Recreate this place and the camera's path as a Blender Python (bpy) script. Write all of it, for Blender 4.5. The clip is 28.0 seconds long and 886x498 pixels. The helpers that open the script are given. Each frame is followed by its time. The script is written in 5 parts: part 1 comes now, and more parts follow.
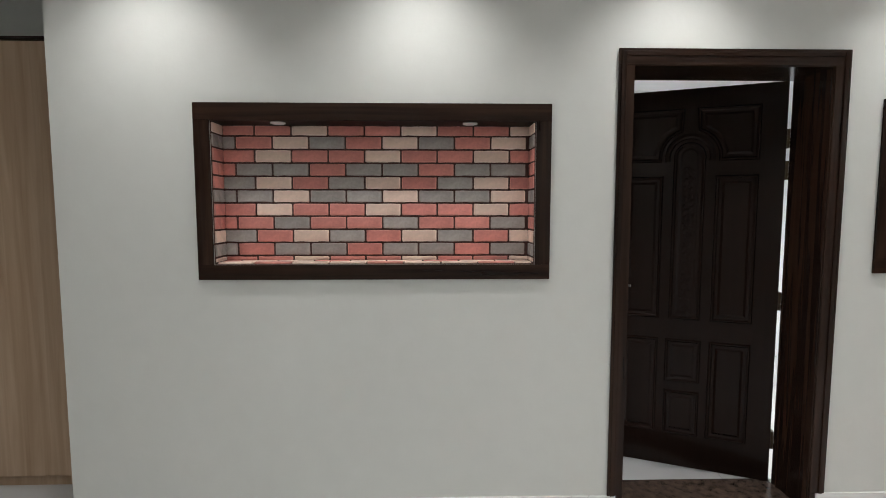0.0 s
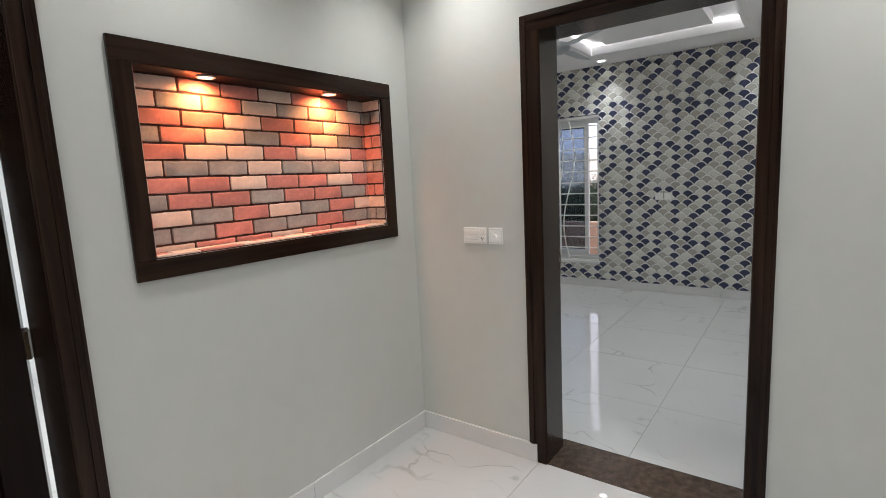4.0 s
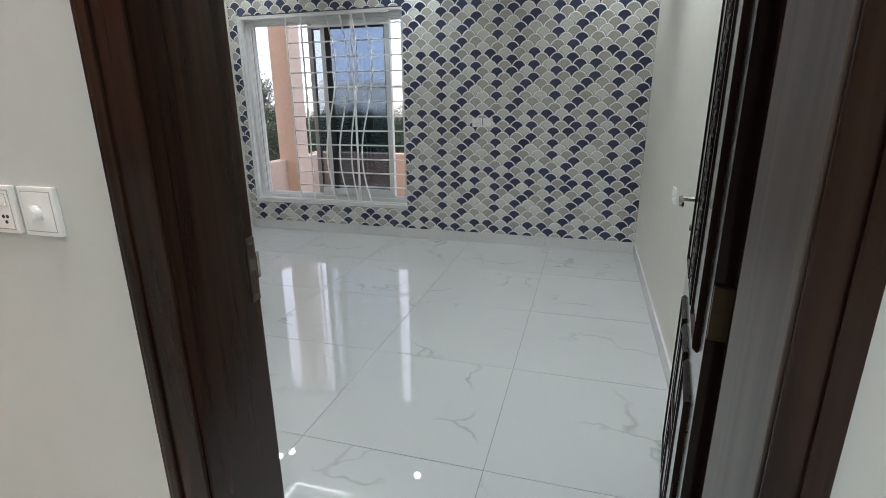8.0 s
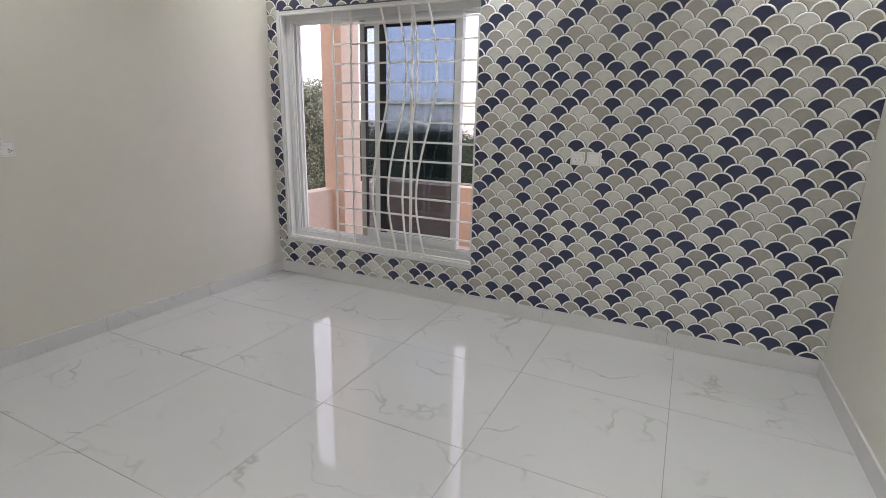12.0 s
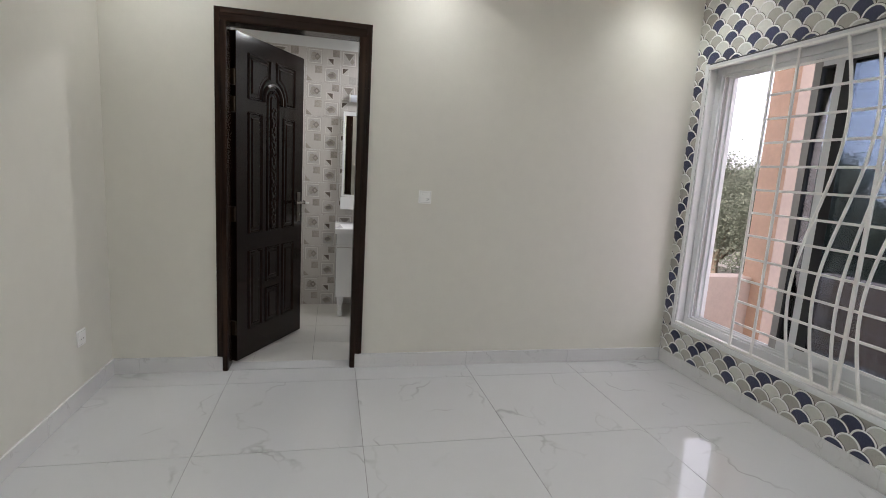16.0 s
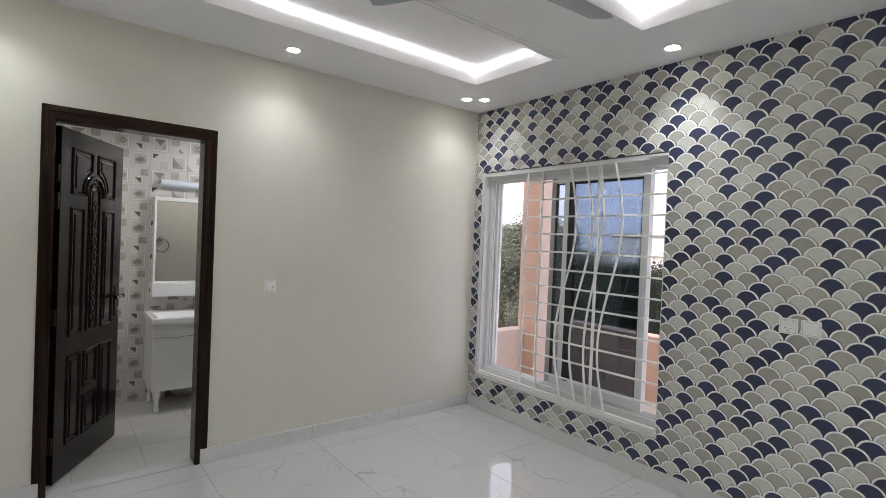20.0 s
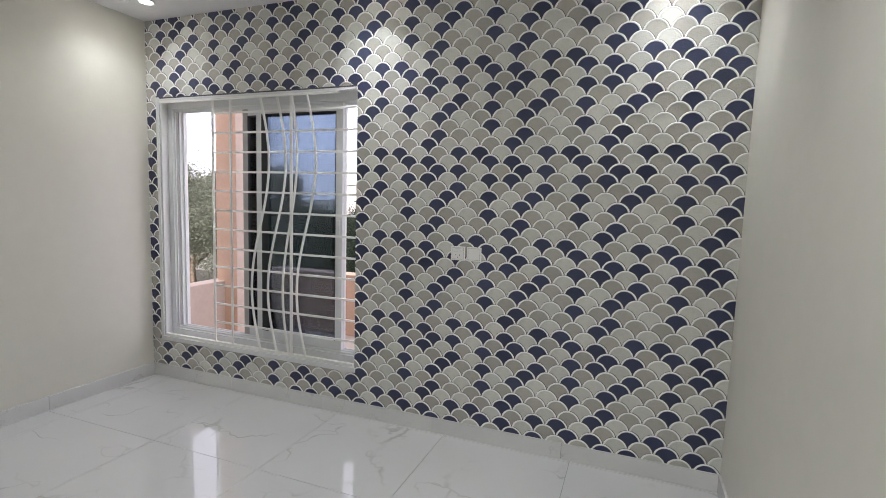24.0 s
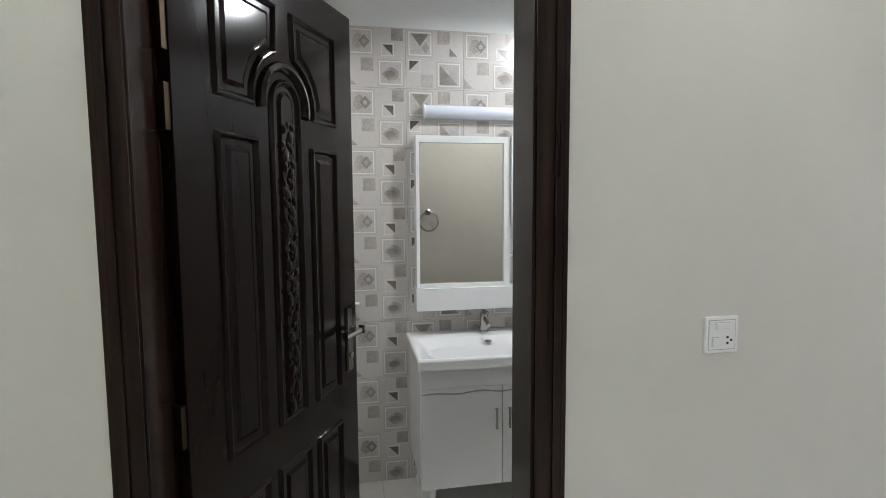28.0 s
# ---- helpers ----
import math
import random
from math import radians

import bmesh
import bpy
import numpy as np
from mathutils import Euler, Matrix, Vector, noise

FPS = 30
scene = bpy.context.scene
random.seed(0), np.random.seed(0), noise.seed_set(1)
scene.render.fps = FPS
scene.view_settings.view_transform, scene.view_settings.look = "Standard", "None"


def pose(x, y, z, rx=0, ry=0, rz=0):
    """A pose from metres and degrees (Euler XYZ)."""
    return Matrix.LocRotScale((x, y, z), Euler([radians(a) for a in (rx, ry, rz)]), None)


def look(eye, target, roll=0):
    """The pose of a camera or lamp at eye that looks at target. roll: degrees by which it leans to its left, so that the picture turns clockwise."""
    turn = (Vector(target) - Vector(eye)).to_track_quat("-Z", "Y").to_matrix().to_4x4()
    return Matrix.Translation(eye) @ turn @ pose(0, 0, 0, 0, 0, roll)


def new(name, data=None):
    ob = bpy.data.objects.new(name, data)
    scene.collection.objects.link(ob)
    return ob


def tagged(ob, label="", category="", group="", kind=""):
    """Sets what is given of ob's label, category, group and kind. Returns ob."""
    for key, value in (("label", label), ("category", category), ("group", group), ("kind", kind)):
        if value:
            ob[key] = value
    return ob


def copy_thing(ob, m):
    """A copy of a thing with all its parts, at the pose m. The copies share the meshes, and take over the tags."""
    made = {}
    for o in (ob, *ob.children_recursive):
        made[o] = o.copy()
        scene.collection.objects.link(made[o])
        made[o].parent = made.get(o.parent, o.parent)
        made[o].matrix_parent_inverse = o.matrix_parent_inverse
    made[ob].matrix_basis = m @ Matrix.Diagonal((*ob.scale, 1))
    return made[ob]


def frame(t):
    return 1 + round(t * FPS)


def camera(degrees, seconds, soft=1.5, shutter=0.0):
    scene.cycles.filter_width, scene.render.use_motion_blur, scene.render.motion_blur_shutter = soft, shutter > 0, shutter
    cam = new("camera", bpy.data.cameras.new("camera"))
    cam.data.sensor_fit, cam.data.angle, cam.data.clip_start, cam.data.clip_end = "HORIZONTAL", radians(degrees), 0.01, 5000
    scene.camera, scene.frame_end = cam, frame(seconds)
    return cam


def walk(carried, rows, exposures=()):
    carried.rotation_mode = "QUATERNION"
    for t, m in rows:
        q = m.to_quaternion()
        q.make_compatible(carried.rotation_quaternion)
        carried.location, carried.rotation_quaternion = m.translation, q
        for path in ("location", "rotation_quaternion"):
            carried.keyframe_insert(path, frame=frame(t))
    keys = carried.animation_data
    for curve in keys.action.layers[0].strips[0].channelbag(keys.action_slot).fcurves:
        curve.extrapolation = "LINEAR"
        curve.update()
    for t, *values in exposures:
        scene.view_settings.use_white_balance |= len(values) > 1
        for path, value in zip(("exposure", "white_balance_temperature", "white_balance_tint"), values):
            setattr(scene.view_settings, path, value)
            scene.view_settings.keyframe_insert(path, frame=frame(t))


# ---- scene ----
# ---- camera and walk ----
cam = camera(83.6, 28.0, soft=0.9)
PATH = [
    (0, (-3.633, -2.327, 1.513), (-3.588, -0.335, 1.35), 0.0),
    (0.5, (-3.569, -2.192, 1.489), (-3.406, -0.207, 1.303), -0.9),
    (1, (-3.532, -2.044, 1.492), (-3.099, -0.105, 1.268), -1.6),
    (1.5, (-3.416, -2.0, 1.495), (-2.732, -0.138, 1.243), -1.6),
    (2, (-3.149, -1.999, 1.499), (-2.19, -0.263, 1.245), -1.6),
    (2.5, (-2.901, -1.966, 1.498), (-1.692, -0.396, 1.231), -1.7),
    (3, (-2.686, -1.831, 1.496), (-1.274, -0.438, 1.243), -2.2),
    (3.5, (-2.484, -1.803, 1.497), (-0.968, -0.523, 1.244), -2.6),
    (4, (-2.236, -1.854, 1.504), (-0.643, -0.677, 1.227), -2.8),
    (4.5, (-2.023, -1.776, 1.473), (-0.36, -0.707, 1.169), -2.9),
    (6.5, (-1.048, -1.482, 1.405), (0.774, -0.823, 0.911), -1.6),
    (7, (-0.88, -1.437, 1.391), (0.956, -0.852, 0.853), -1.4),
    (7.5, (-0.704, -1.44, 1.371), (1.134, -0.881, 0.812), -0.8),
    (8, (-0.618, -1.455, 1.376), (1.222, -0.918, 0.804), -0.5),
    (8.5, (-0.586, -1.442, 1.375), (1.263, -0.932, 0.807), -0.3),
    (9, (-0.568, -1.426, 1.376), (1.283, -0.929, 0.806), 0.0),
    (9.5, (-0.51, -1.421, 1.37), (1.343, -0.945, 0.788), 0.5),
    (10, (-0.317, -1.336, 1.375), (1.532, -0.861, 0.779), 0.4),
    (10.5, (-0.048, -1.266, 1.389), (1.782, -0.705, 0.81), -0.5),
    (11, (0.269, -1.257, 1.429), (2.071, -0.588, 0.874), -0.3),
    (11.5, (0.524, -1.193, 1.409), (2.307, -0.459, 0.878), 0.6),
    (12, (0.782, -1.069, 1.403), (2.525, -0.228, 0.898), 1.5),
    (12.5, (1.035, -1.017, 1.357), (2.671, 0.04, 0.899), 1.7),
    (13, (1.214, -0.963, 1.341), (2.669, 0.345, 0.928), 2.3),
    (13.5, (1.271, -0.822, 1.328), (2.482, 0.729, 0.969), 2.6),
    (15.5, (1.527, -1.078, 1.356), (1.99, 0.841, 1.039), 3.4),
    (16, (1.567, -1.08, 1.377), (2.007, 0.846, 1.066), 3.5),
    (16.5, (1.628, -1.062, 1.378), (2.08, 0.864, 1.083), 3.6),
    (17, (1.655, -1.008, 1.372), (2.122, 0.916, 1.089), 3.5),
    (17.5, (1.501, -0.979, 1.352), (1.954, 0.944, 1.042), 3.3),
    (18, (1.265, -1.004, 1.405), (1.705, 0.917, 1.061), 2.6),
    (18.5, (1.165, -1.035, 1.447), (1.666, 0.878, 1.15), 2.5),
    (19, (1.138, -1.172, 1.533), (1.797, 0.709, 1.356), 2.7),
    (19.5, (1.057, -1.328, 1.584), (1.973, 0.449, 1.51), 2.7),
    (20, (0.925, -1.366, 1.568), (2.165, 0.203, 1.537), 2.4),
    (20.5, (0.939, -1.442, 1.553), (2.447, -0.13, 1.517), 2.3),
    (21, (0.978, -1.486, 1.549), (2.678, -0.434, 1.513), 2.3),
    (21.5, (1.009, -1.496, 1.533), (2.83, -0.672, 1.488), 2.2),
    (23.5, (1.108, -1.44, 1.494), (2.977, -0.745, 1.336), 1.9),
    (24, (1.26, -1.422, 1.501), (3.117, -0.706, 1.306), 1.7),
    (24.5, (1.347, -1.343, 1.483), (3.111, -0.436, 1.226), 2.1),
    (25, (1.376, -1.053, 1.446), (2.918, 0.179, 1.126), 2.3),
    (25.5, (1.448, -0.73, 1.437), (2.643, 0.833, 1.079), 1.9),
    (26, (1.567, -0.381, 1.435), (2.384, 1.413, 1.094), 2.2),
    (26.5, (1.562, -0.016, 1.436), (2.128, 1.877, 1.129), 1.4),
    (27, (1.516, 0.387, 1.449), (1.939, 2.325, 1.19), 0.6),
    (27.5, (1.466, 0.798, 1.482), (1.81, 2.758, 1.275), 0.2),
    (28, (1.33, 1.205, 1.497), (1.682, 3.167, 1.33), -0.4),
]
walk(cam, [(t, look(eye, target, roll)) for t, eye, target, roll in PATH],
     exposures=[(0.0, 4.04, 6450, 10), (1.0, 4.06, 6600, 10), (4.0, 3.80, 6400, 9), (7.0, 4.02, 6050, 7), (8.0, 4.06, 6150, 4), (10.2, 4.11, 6200, 3), (11.0, 4.0, 6500, 10),
                (12.0, 4.18, 6600, 12), (16.0, 4.18, 6550, 11), (20.0, 4.13, 6480, 10), (21.0, 4.18, 6450, 10), (25.0, 4.2, 6500, 11), (26.0, 4.2, 6600, 11), (27.0, 4.22, 6500, 11), (28.0, 4.38, 6300, 8)])

# ---- world and large lights ----
world = bpy.data.worlds.new("dusk_sky")
scene.world = world
world.use_nodes = True
wn = world.node_tree
sky = wn.nodes.new("ShaderNodeTexSky")
sky.sky_type = "NISHITA"
sky.sun_disc = False
sky.sun_elevation = radians(24)
sky.sun_rotation = radians(250)
sky.altitude = 200
sky.air_density = 0.12
sky.dust_density = 7.0
sky.ozone_density = 0.6
haze = wn.nodes.new("ShaderNodeMix")           # thin evening overcast over the clear sky
haze.data_type = "RGBA"
haze.inputs["Factor"].default_value = 0.7
haze.inputs["B"].default_value = (1.90, 1.80, 2.06, 1)
wn.links.new(sky.outputs[0], haze.inputs["A"])
wn.links.new(haze.outputs["Result"], wn.nodes["Background"].inputs[0])
wn.nodes["Background"].inputs[1].default_value = 0.078

sun_data = bpy.data.lights.new("sun", "SUN")
sun_data.energy, sun_data.angle, sun_data.color = 0.5, radians(25), (1.0, 0.93, 0.86)
sun_lamp = new("sun", sun_data)
sun_lamp.matrix_world = look((0, 0, 30), (18.8, 6.84, 21.1))


def spot(x, y, z, watts, color=(1.0, 0.97, 0.92), spread=110, blend=0.9, size=0.035, aim=None):
    data = bpy.data.lights.new("spot_lamp", "SPOT")
    data.energy, data.color, data.spot_size, data.spot_blend, data.shadow_soft_size = watts, color, radians(spread), blend, size
    ob = new("spot_lamp", data)
    ob.matrix_world = look((x, y, z), aim or (x, y + 0.0001, z - 1))
    return ob


# plan, in metres
CEIL = 2.814
BX0, BX1, BY0, BY1 = 0.255, 4.14, -1.928, 2.222      # bedroom faces
BATH_Y0, BATH_Y1 = 2.352, 3.845
LOBBY_X0 = -5.366
BED_LAMPS = [(3.73, 1.935), (3.845, 1.835), (3.876, 0.19), (3.907, -1.54), (2.17, 1.915), (0.62, 1.91), (2.16, -1.62), (0.62, -1.62), (0.55, 0.15)]
# lobby lamps beyond y = -1 are unseen, added for general brightness
LOBBY_LAMPS = [(-4.9, -0.36), (-3.69, -0.36), (-2.5, -0.36), (-1.3, -0.36), (-0.3, -0.45), (-0.45, -2.2), (-2.0, -2.2), (-3.6, -2.4), (-5.4, -2.4), (-2.0, -3.7), (-4.4, -3.7)]
for lx, ly in BED_LAMPS:
    spot(lx, ly, CEIL - 0.02, 0.65 if lx > 3.7 and ly > 1.5 else 1.65 if lx > 3.9 else 2.15 if lx > 3.7 else 1.1 if ly > 1.5 else 1.9 if ly > 0 else 4.2, (0.95, 0.98, 1.0), 112 if lx > 3.85 else 130, 1.0)
for lx, ly in LOBBY_LAMPS:
    spot(lx, ly, 2.78, 2.65 if lx > -0.4 else 2.35 if ly > -1 else 3.7, (1.0, 0.98, 0.96), 120 if ly > -1 else 150)
for lx in (-1.16, -0.546):
    spot(lx, 0.052, 1.930, 0.22, (1.0, 0.31, 0.05), 92, 1.0, 0.012, (lx, 0.25, 1.70))
    # added wide spot in place of the glow bounced off the niche sill
    spot(lx, 0.05, 1.931, 0.88, (1.0, 0.38, 0.14), 155, 0.8, 0.02, (lx, 0.45, 1.0))
# unseen spots, added to light the bathroom and the far room
spot(0.75, 3.2, 2.56, 2.05, (1.0, 0.98, 0.96), 160)
spot(2.5, 3.1, 2.57, 2.2, (0.97, 0.98, 1.0), 174, 0.3)
spot(-2.2, 1.7, 2.7, 24, (1.0, 0.98, 0.96), 150)


# ---- materials ----
def mat(name, color, rough=0.5, metal=0.0, vary=0.06, scale=6.0, bump=0.0, bump_scale=60.0, spec=0.5, coat=0.0, island=0.0, fine=1.0):
    m = bpy.data.materials.new(name)
    m.use_nodes = True
    nt = m.node_tree
    b = nt.nodes["Principled BSDF"]
    b.inputs["Roughness"].default_value = rough
    b.inputs["Metallic"].default_value = metal
    b.inputs["Specular IOR Level"].default_value = spec
    b.inputs["Coat Weight"].default_value = coat
    tc = nt.nodes.new("ShaderNodeTexCoord")
    n1 = nt.nodes.new("ShaderNodeTexNoise")
    n1.inputs["Scale"].default_value = scale
    n1.inputs["Detail"].default_value = 4
    n2 = nt.nodes.new("ShaderNodeTexNoise")
    n2.inputs["Scale"].default_value = scale * 9
    n2.inputs["Detail"].default_value = 3
    add = nt.nodes.new("ShaderNodeMath")
    add.operation = "MULTIPLY_ADD"
    add.inputs[1].default_value = fine
    nt.links.new(tc.outputs["Object"], n1.inputs["Vector"])
    nt.links.new(tc.outputs["Object"], n2.inputs["Vector"])
    nt.links.new(n2.outputs["Fac"], add.inputs[0])
    nt.links.new(n1.outputs["Fac"], add.inputs[2])
    ramp = nt.nodes.new("ShaderNodeMapRange")
    ramp.inputs["From Min"].default_value = 0.3 + 0.3 * fine
    ramp.inputs["From Max"].default_value = 0.7 + 0.7 * fine
    ramp.inputs["To Min"].default_value = 1 - vary
    ramp.inputs["To Max"].default_value = 1 + vary
    nt.links.new(add.outputs[0], ramp.inputs["Value"])
    mul = nt.nodes.new("ShaderNodeVectorMath")
    mul.operation = "SCALE"
    mul.inputs[0].default_value = color
    last = ramp.outputs[0]
    if island:
        geo = nt.nodes.new("ShaderNodeNewGeometry")
        info = nt.nodes.new("ShaderNodeObjectInfo")
        s = nt.nodes.new("ShaderNodeMath")
        s.operation = "ADD"
        nt.links.new(geo.outputs["Random Per Island"], s.inputs[0])
        nt.links.new(info.outputs["Random"], s.inputs[1])
        fr = nt.nodes.new("ShaderNodeMath")
        fr.operation = "FRACT"
        nt.links.new(s.outputs[0], fr.inputs[0])
        r2 = nt.nodes.new("ShaderNodeMapRange")
        r2.inputs["To Min"].default_value = 1 - island
        r2.inputs["To Max"].default_value = 1 + island
        nt.links.new(fr.outputs[0], r2.inputs["Value"])
        mm = nt.nodes.new("ShaderNodeMath")
        mm.operation = "MULTIPLY"
        nt.links.new(last, mm.inputs[0])
        nt.links.new(r2.outputs[0], mm.inputs[1])
        last = mm.outputs[0]
    nt.links.new(last, mul.inputs["Scale"])
    nt.links.new(mul.outputs[0], b.inputs["Base Color"])
    if bump:
        n3 = nt.nodes.new("ShaderNodeTexNoise")
        n3.inputs["Scale"].default_value = bump_scale
        n3.inputs["Detail"].default_value = 5
        bp = nt.nodes.new("ShaderNodeBump")
        bp.inputs["Strength"].default_value = bump
        bp.inputs["Distance"].default_value = 0.01
        nt.links.new(tc.outputs["Object"], n3.inputs["Vector"])
        nt.links.new(n3.outputs["Fac"], bp.inputs["Height"])
        nt.links.new(bp.outputs["Normal"], b.inputs["Normal"])
    return m


def marble(name, base, vein, rough=0.06, scale=1.0, amount=0.75, cells=2.3):
    """Polished stone tile: cloudy base with thin drifting veins, shifted tile by tile."""
    m = bpy.data.materials.new(name)
    m.use_nodes = True
    nt = m.node_tree
    b = nt.nodes["Principled BSDF"]
    b.inputs["Roughness"].default_value = rough
    b.inputs["Specular IOR Level"].default_value = 0.75
    tc = nt.nodes.new("ShaderNodeTexCoord")
    info = nt.nodes.new("ShaderNodeObjectInfo")
    comb = nt.nodes.new("ShaderNodeCombineXYZ")
    k = nt.nodes.new("ShaderNodeMath")
    k.operation = "MULTIPLY"
    k.inputs[1].default_value = 37.0
    nt.links.new(info.outputs["Random"], k.inputs[0])
    for i in range(3):
        nt.links.new(k.outputs[0], comb.inputs[i])
    va = nt.nodes.new("ShaderNodeVectorMath")
    nt.links.new(tc.outputs["Object"], va.inputs[0])
    nt.links.new(comb.outputs[0], va.inputs[1])
    warp = nt.nodes.new("ShaderNodeTexNoise")
    warp.inputs["Scale"].default_value = 1.8 * scale
    warp.inputs["Detail"].default_value = 4
    nt.links.new(va.outputs[0], warp.inputs["Vector"])
    ws = nt.nodes.new("ShaderNodeVectorMath")
    ws.operation = "SCALE"
    ws.inputs["Scale"].default_value = 0.9
    nt.links.new(warp.outputs["Color"], ws.inputs[0])
    wa = nt.nodes.new("ShaderNodeVectorMath")
    nt.links.new(va.outputs[0], wa.inputs[0])
    nt.links.new(ws.outputs[0], wa.inputs[1])
    stretch = nt.nodes.new("ShaderNodeMapping")
    stretch.inputs["Rotation"].default_value = (0, 0, 0.6)
    stretch.inputs["Scale"].default_value = (1.0, 0.32, 1.0)
    nt.links.new(wa.outputs[0], stretch.inputs["Vector"])
    vor = nt.nodes.new("ShaderNodeTexVoronoi")
    vor.feature = "DISTANCE_TO_EDGE"
    vor.inputs["Scale"].default_value = cells * scale
    nt.links.new(stretch.outputs[0], vor.inputs["Vector"])
    vr = nt.nodes.new("ShaderNodeMapRange")
    vr.inputs["From Min"].default_value = 0.0
    vr.inputs["From Max"].default_value = 0.030
    vr.inputs["To Min"].default_value = 1.0
    vr.inputs["To Max"].default_value = 0.0
    nt.links.new(vor.outputs["Distance"], vr.inputs["Value"])
    patch = nt.nodes.new("ShaderNodeTexNoise")
    patch.inputs["Scale"].default_value = 3.0 * scale
    patch.inputs["Detail"].default_value = 3
    nt.links.new(va.outputs[0], patch.inputs["Vector"])
    pr = nt.nodes.new("ShaderNodeMapRange")
    pr.inputs["From Min"].default_value = 0.5
    pr.inputs["From Max"].default_value = 0.68
    pr.inputs["To Max"].default_value = amount
    nt.links.new(patch.outputs["Fac"], pr.inputs["Value"])
    vm = nt.nodes.new("ShaderNodeMath")
    vm.operation = "MULTIPLY"
    nt.links.new(vr.outputs[0], vm.inputs[0])
    nt.links.new(pr.outputs[0], vm.inputs[1])
    cloud = nt.nodes.new("ShaderNodeMix")
    cloud.data_type = "RGBA"
    cloud.inputs["A"].default_value = (*base, 1)
    cloud.inputs["B"].default_value = (*[c * 0.9 for c in base], 1)
    nt.links.new(warp.outputs["Fac"], cloud.inputs["Factor"])
    mix = nt.nodes.new("ShaderNodeMix")
    mix.data_type = "RGBA"
    mix.inputs["B"].default_value = (*vein, 1)
    nt.links.new(cloud.outputs["Result"], mix.inputs["A"])
    nt.links.new(vm.outputs[0], mix.inputs["Factor"])
    nt.links.new(mix.outputs["Result"], b.inputs["Base Color"])
    return m


def wood(name, dark, light, rough=0.3, along="Z", coat=0.0, scale=1.0, spec=0.14, gloss=0.10):
    m = bpy.data.materials.new(name)
    m.use_nodes = True
    nt = m.node_tree
    b = nt.nodes["Principled BSDF"]
    b.inputs["Roughness"].default_value = rough
    b.inputs["Coat Roughness"].default_value = gloss
    b.inputs["Coat IOR"].default_value = 1.6
    b.inputs["Specular IOR Level"].default_value = spec
    facing = nt.nodes.new("ShaderNodeLayerWeight")       # varnish that shows at a flat angle
    facing.inputs["Blend"].default_value = 0.5
    varnish = nt.nodes.new("ShaderNodeMapRange")
    varnish.inputs["From Min"].default_value = 0.35
    varnish.inputs["From Max"].default_value = 0.75
    varnish.inputs["To Max"].default_value = coat
    nt.links.new(facing.outputs["Facing"], varnish.inputs["Value"])
    nt.links.new(varnish.outputs[0], b.inputs["Coat Weight"])
    tc = nt.nodes.new("ShaderNodeTexCoord")
    mp = nt.nodes.new("ShaderNodeMapping")
    mp.inputs["Scale"].default_value = {"Z": (28, 28, 1.2), "X": (1.2, 28, 28), "Y": (28, 1.2, 28)}[along]
    nt.links.new(tc.outputs["Object"], mp.inputs["Vector"])
    n = nt.nodes.new("ShaderNodeTexNoise")
    n.inputs["Scale"].default_value = scale
    n.inputs["Detail"].default_value = 6
    n.inputs["Distortion"].default_value = 0.6
    nt.links.new(mp.outputs[0], n.inputs["Vector"])
    r = nt.nodes.new("ShaderNodeValToRGB")
    r.color_ramp.elements[0].position, r.color_ramp.elements[0].color = 0.3, (*dark, 1)
    r.color_ramp.elements[1].position, r.color_ramp.elements[1].color = 0.7, (*light, 1)
    nt.links.new(n.outputs["Fac"], r.inputs[0])
    nt.links.new(r.outputs[0], b.inputs["Base Color"])
    bp = nt.nodes.new("ShaderNodeBump")
    bp.inputs["Strength"].default_value = 0.05
    bp.inputs["Distance"].default_value = 0.004
    nt.links.new(n.outputs["Fac"], bp.inputs["Height"])
    nt.links.new(bp.outputs["Normal"], b.inputs["Normal"])
    return m


def glow(name, color, strength):
    m = bpy.data.materials.new(name)
    m.use_nodes = True
    b = m.node_tree.nodes["Principled BSDF"]
    b.inputs["Base Color"].default_value = (0.8, 0.8, 0.8, 1)
    b.inputs["Emission Color"].default_value = (*color, 1)
    b.inputs["Emission Strength"].default_value = strength
    return m


def glass(name, color, rough=0.0):
    """Thin window pane: clear or tinted see-through with a sharp reflection."""
    m = bpy.data.materials.new(name)
    m.use_nodes = True
    nt = m.node_tree
    nt.nodes.remove(nt.nodes["Principled BSDF"])
    tr = nt.nodes.new("ShaderNodeBsdfTransparent")
    tr.inputs[0].default_value = (*color, 1)
    gl = nt.nodes.new("ShaderNodeBsdfGlossy")
    gl.inputs["Roughness"].default_value = rough
    fr = nt.nodes.new("ShaderNodeFresnel")
    fr.inputs["IOR"].default_value = 1.5
    mx = nt.nodes.new("ShaderNodeMixShader")
    nt.links.new(fr.outputs[0], mx.inputs[0])
    nt.links.new(tr.outputs[0], mx.inputs[1])
    nt.links.new(gl.outputs[0], mx.inputs[2])
    nt.links.new(mx.outputs[0], nt.nodes["Material Output"].inputs[0])
    return m


LOBBY_PAINT = mat("lobby_wall_paint", (0.60, 0.61, 0.58), 0.55, vary=0.025, scale=1.2, bump=0.05, bump_scale=40)
BED_PAINT = mat("bedroom_wall_paint", (0.73, 0.71, 0.635), 0.5, vary=0.025, scale=1.2, bump=0.05, bump_scale=40)
CEIL_PAINT = mat("ceiling_paint", (0.86, 0.85, 0.86), 0.7, vary=0.02, scale=1.0)
WHITE_PAINT = mat("white_wall_paint", (0.74, 0.76, 0.77), 0.6, vary=0.02, scale=1.5)
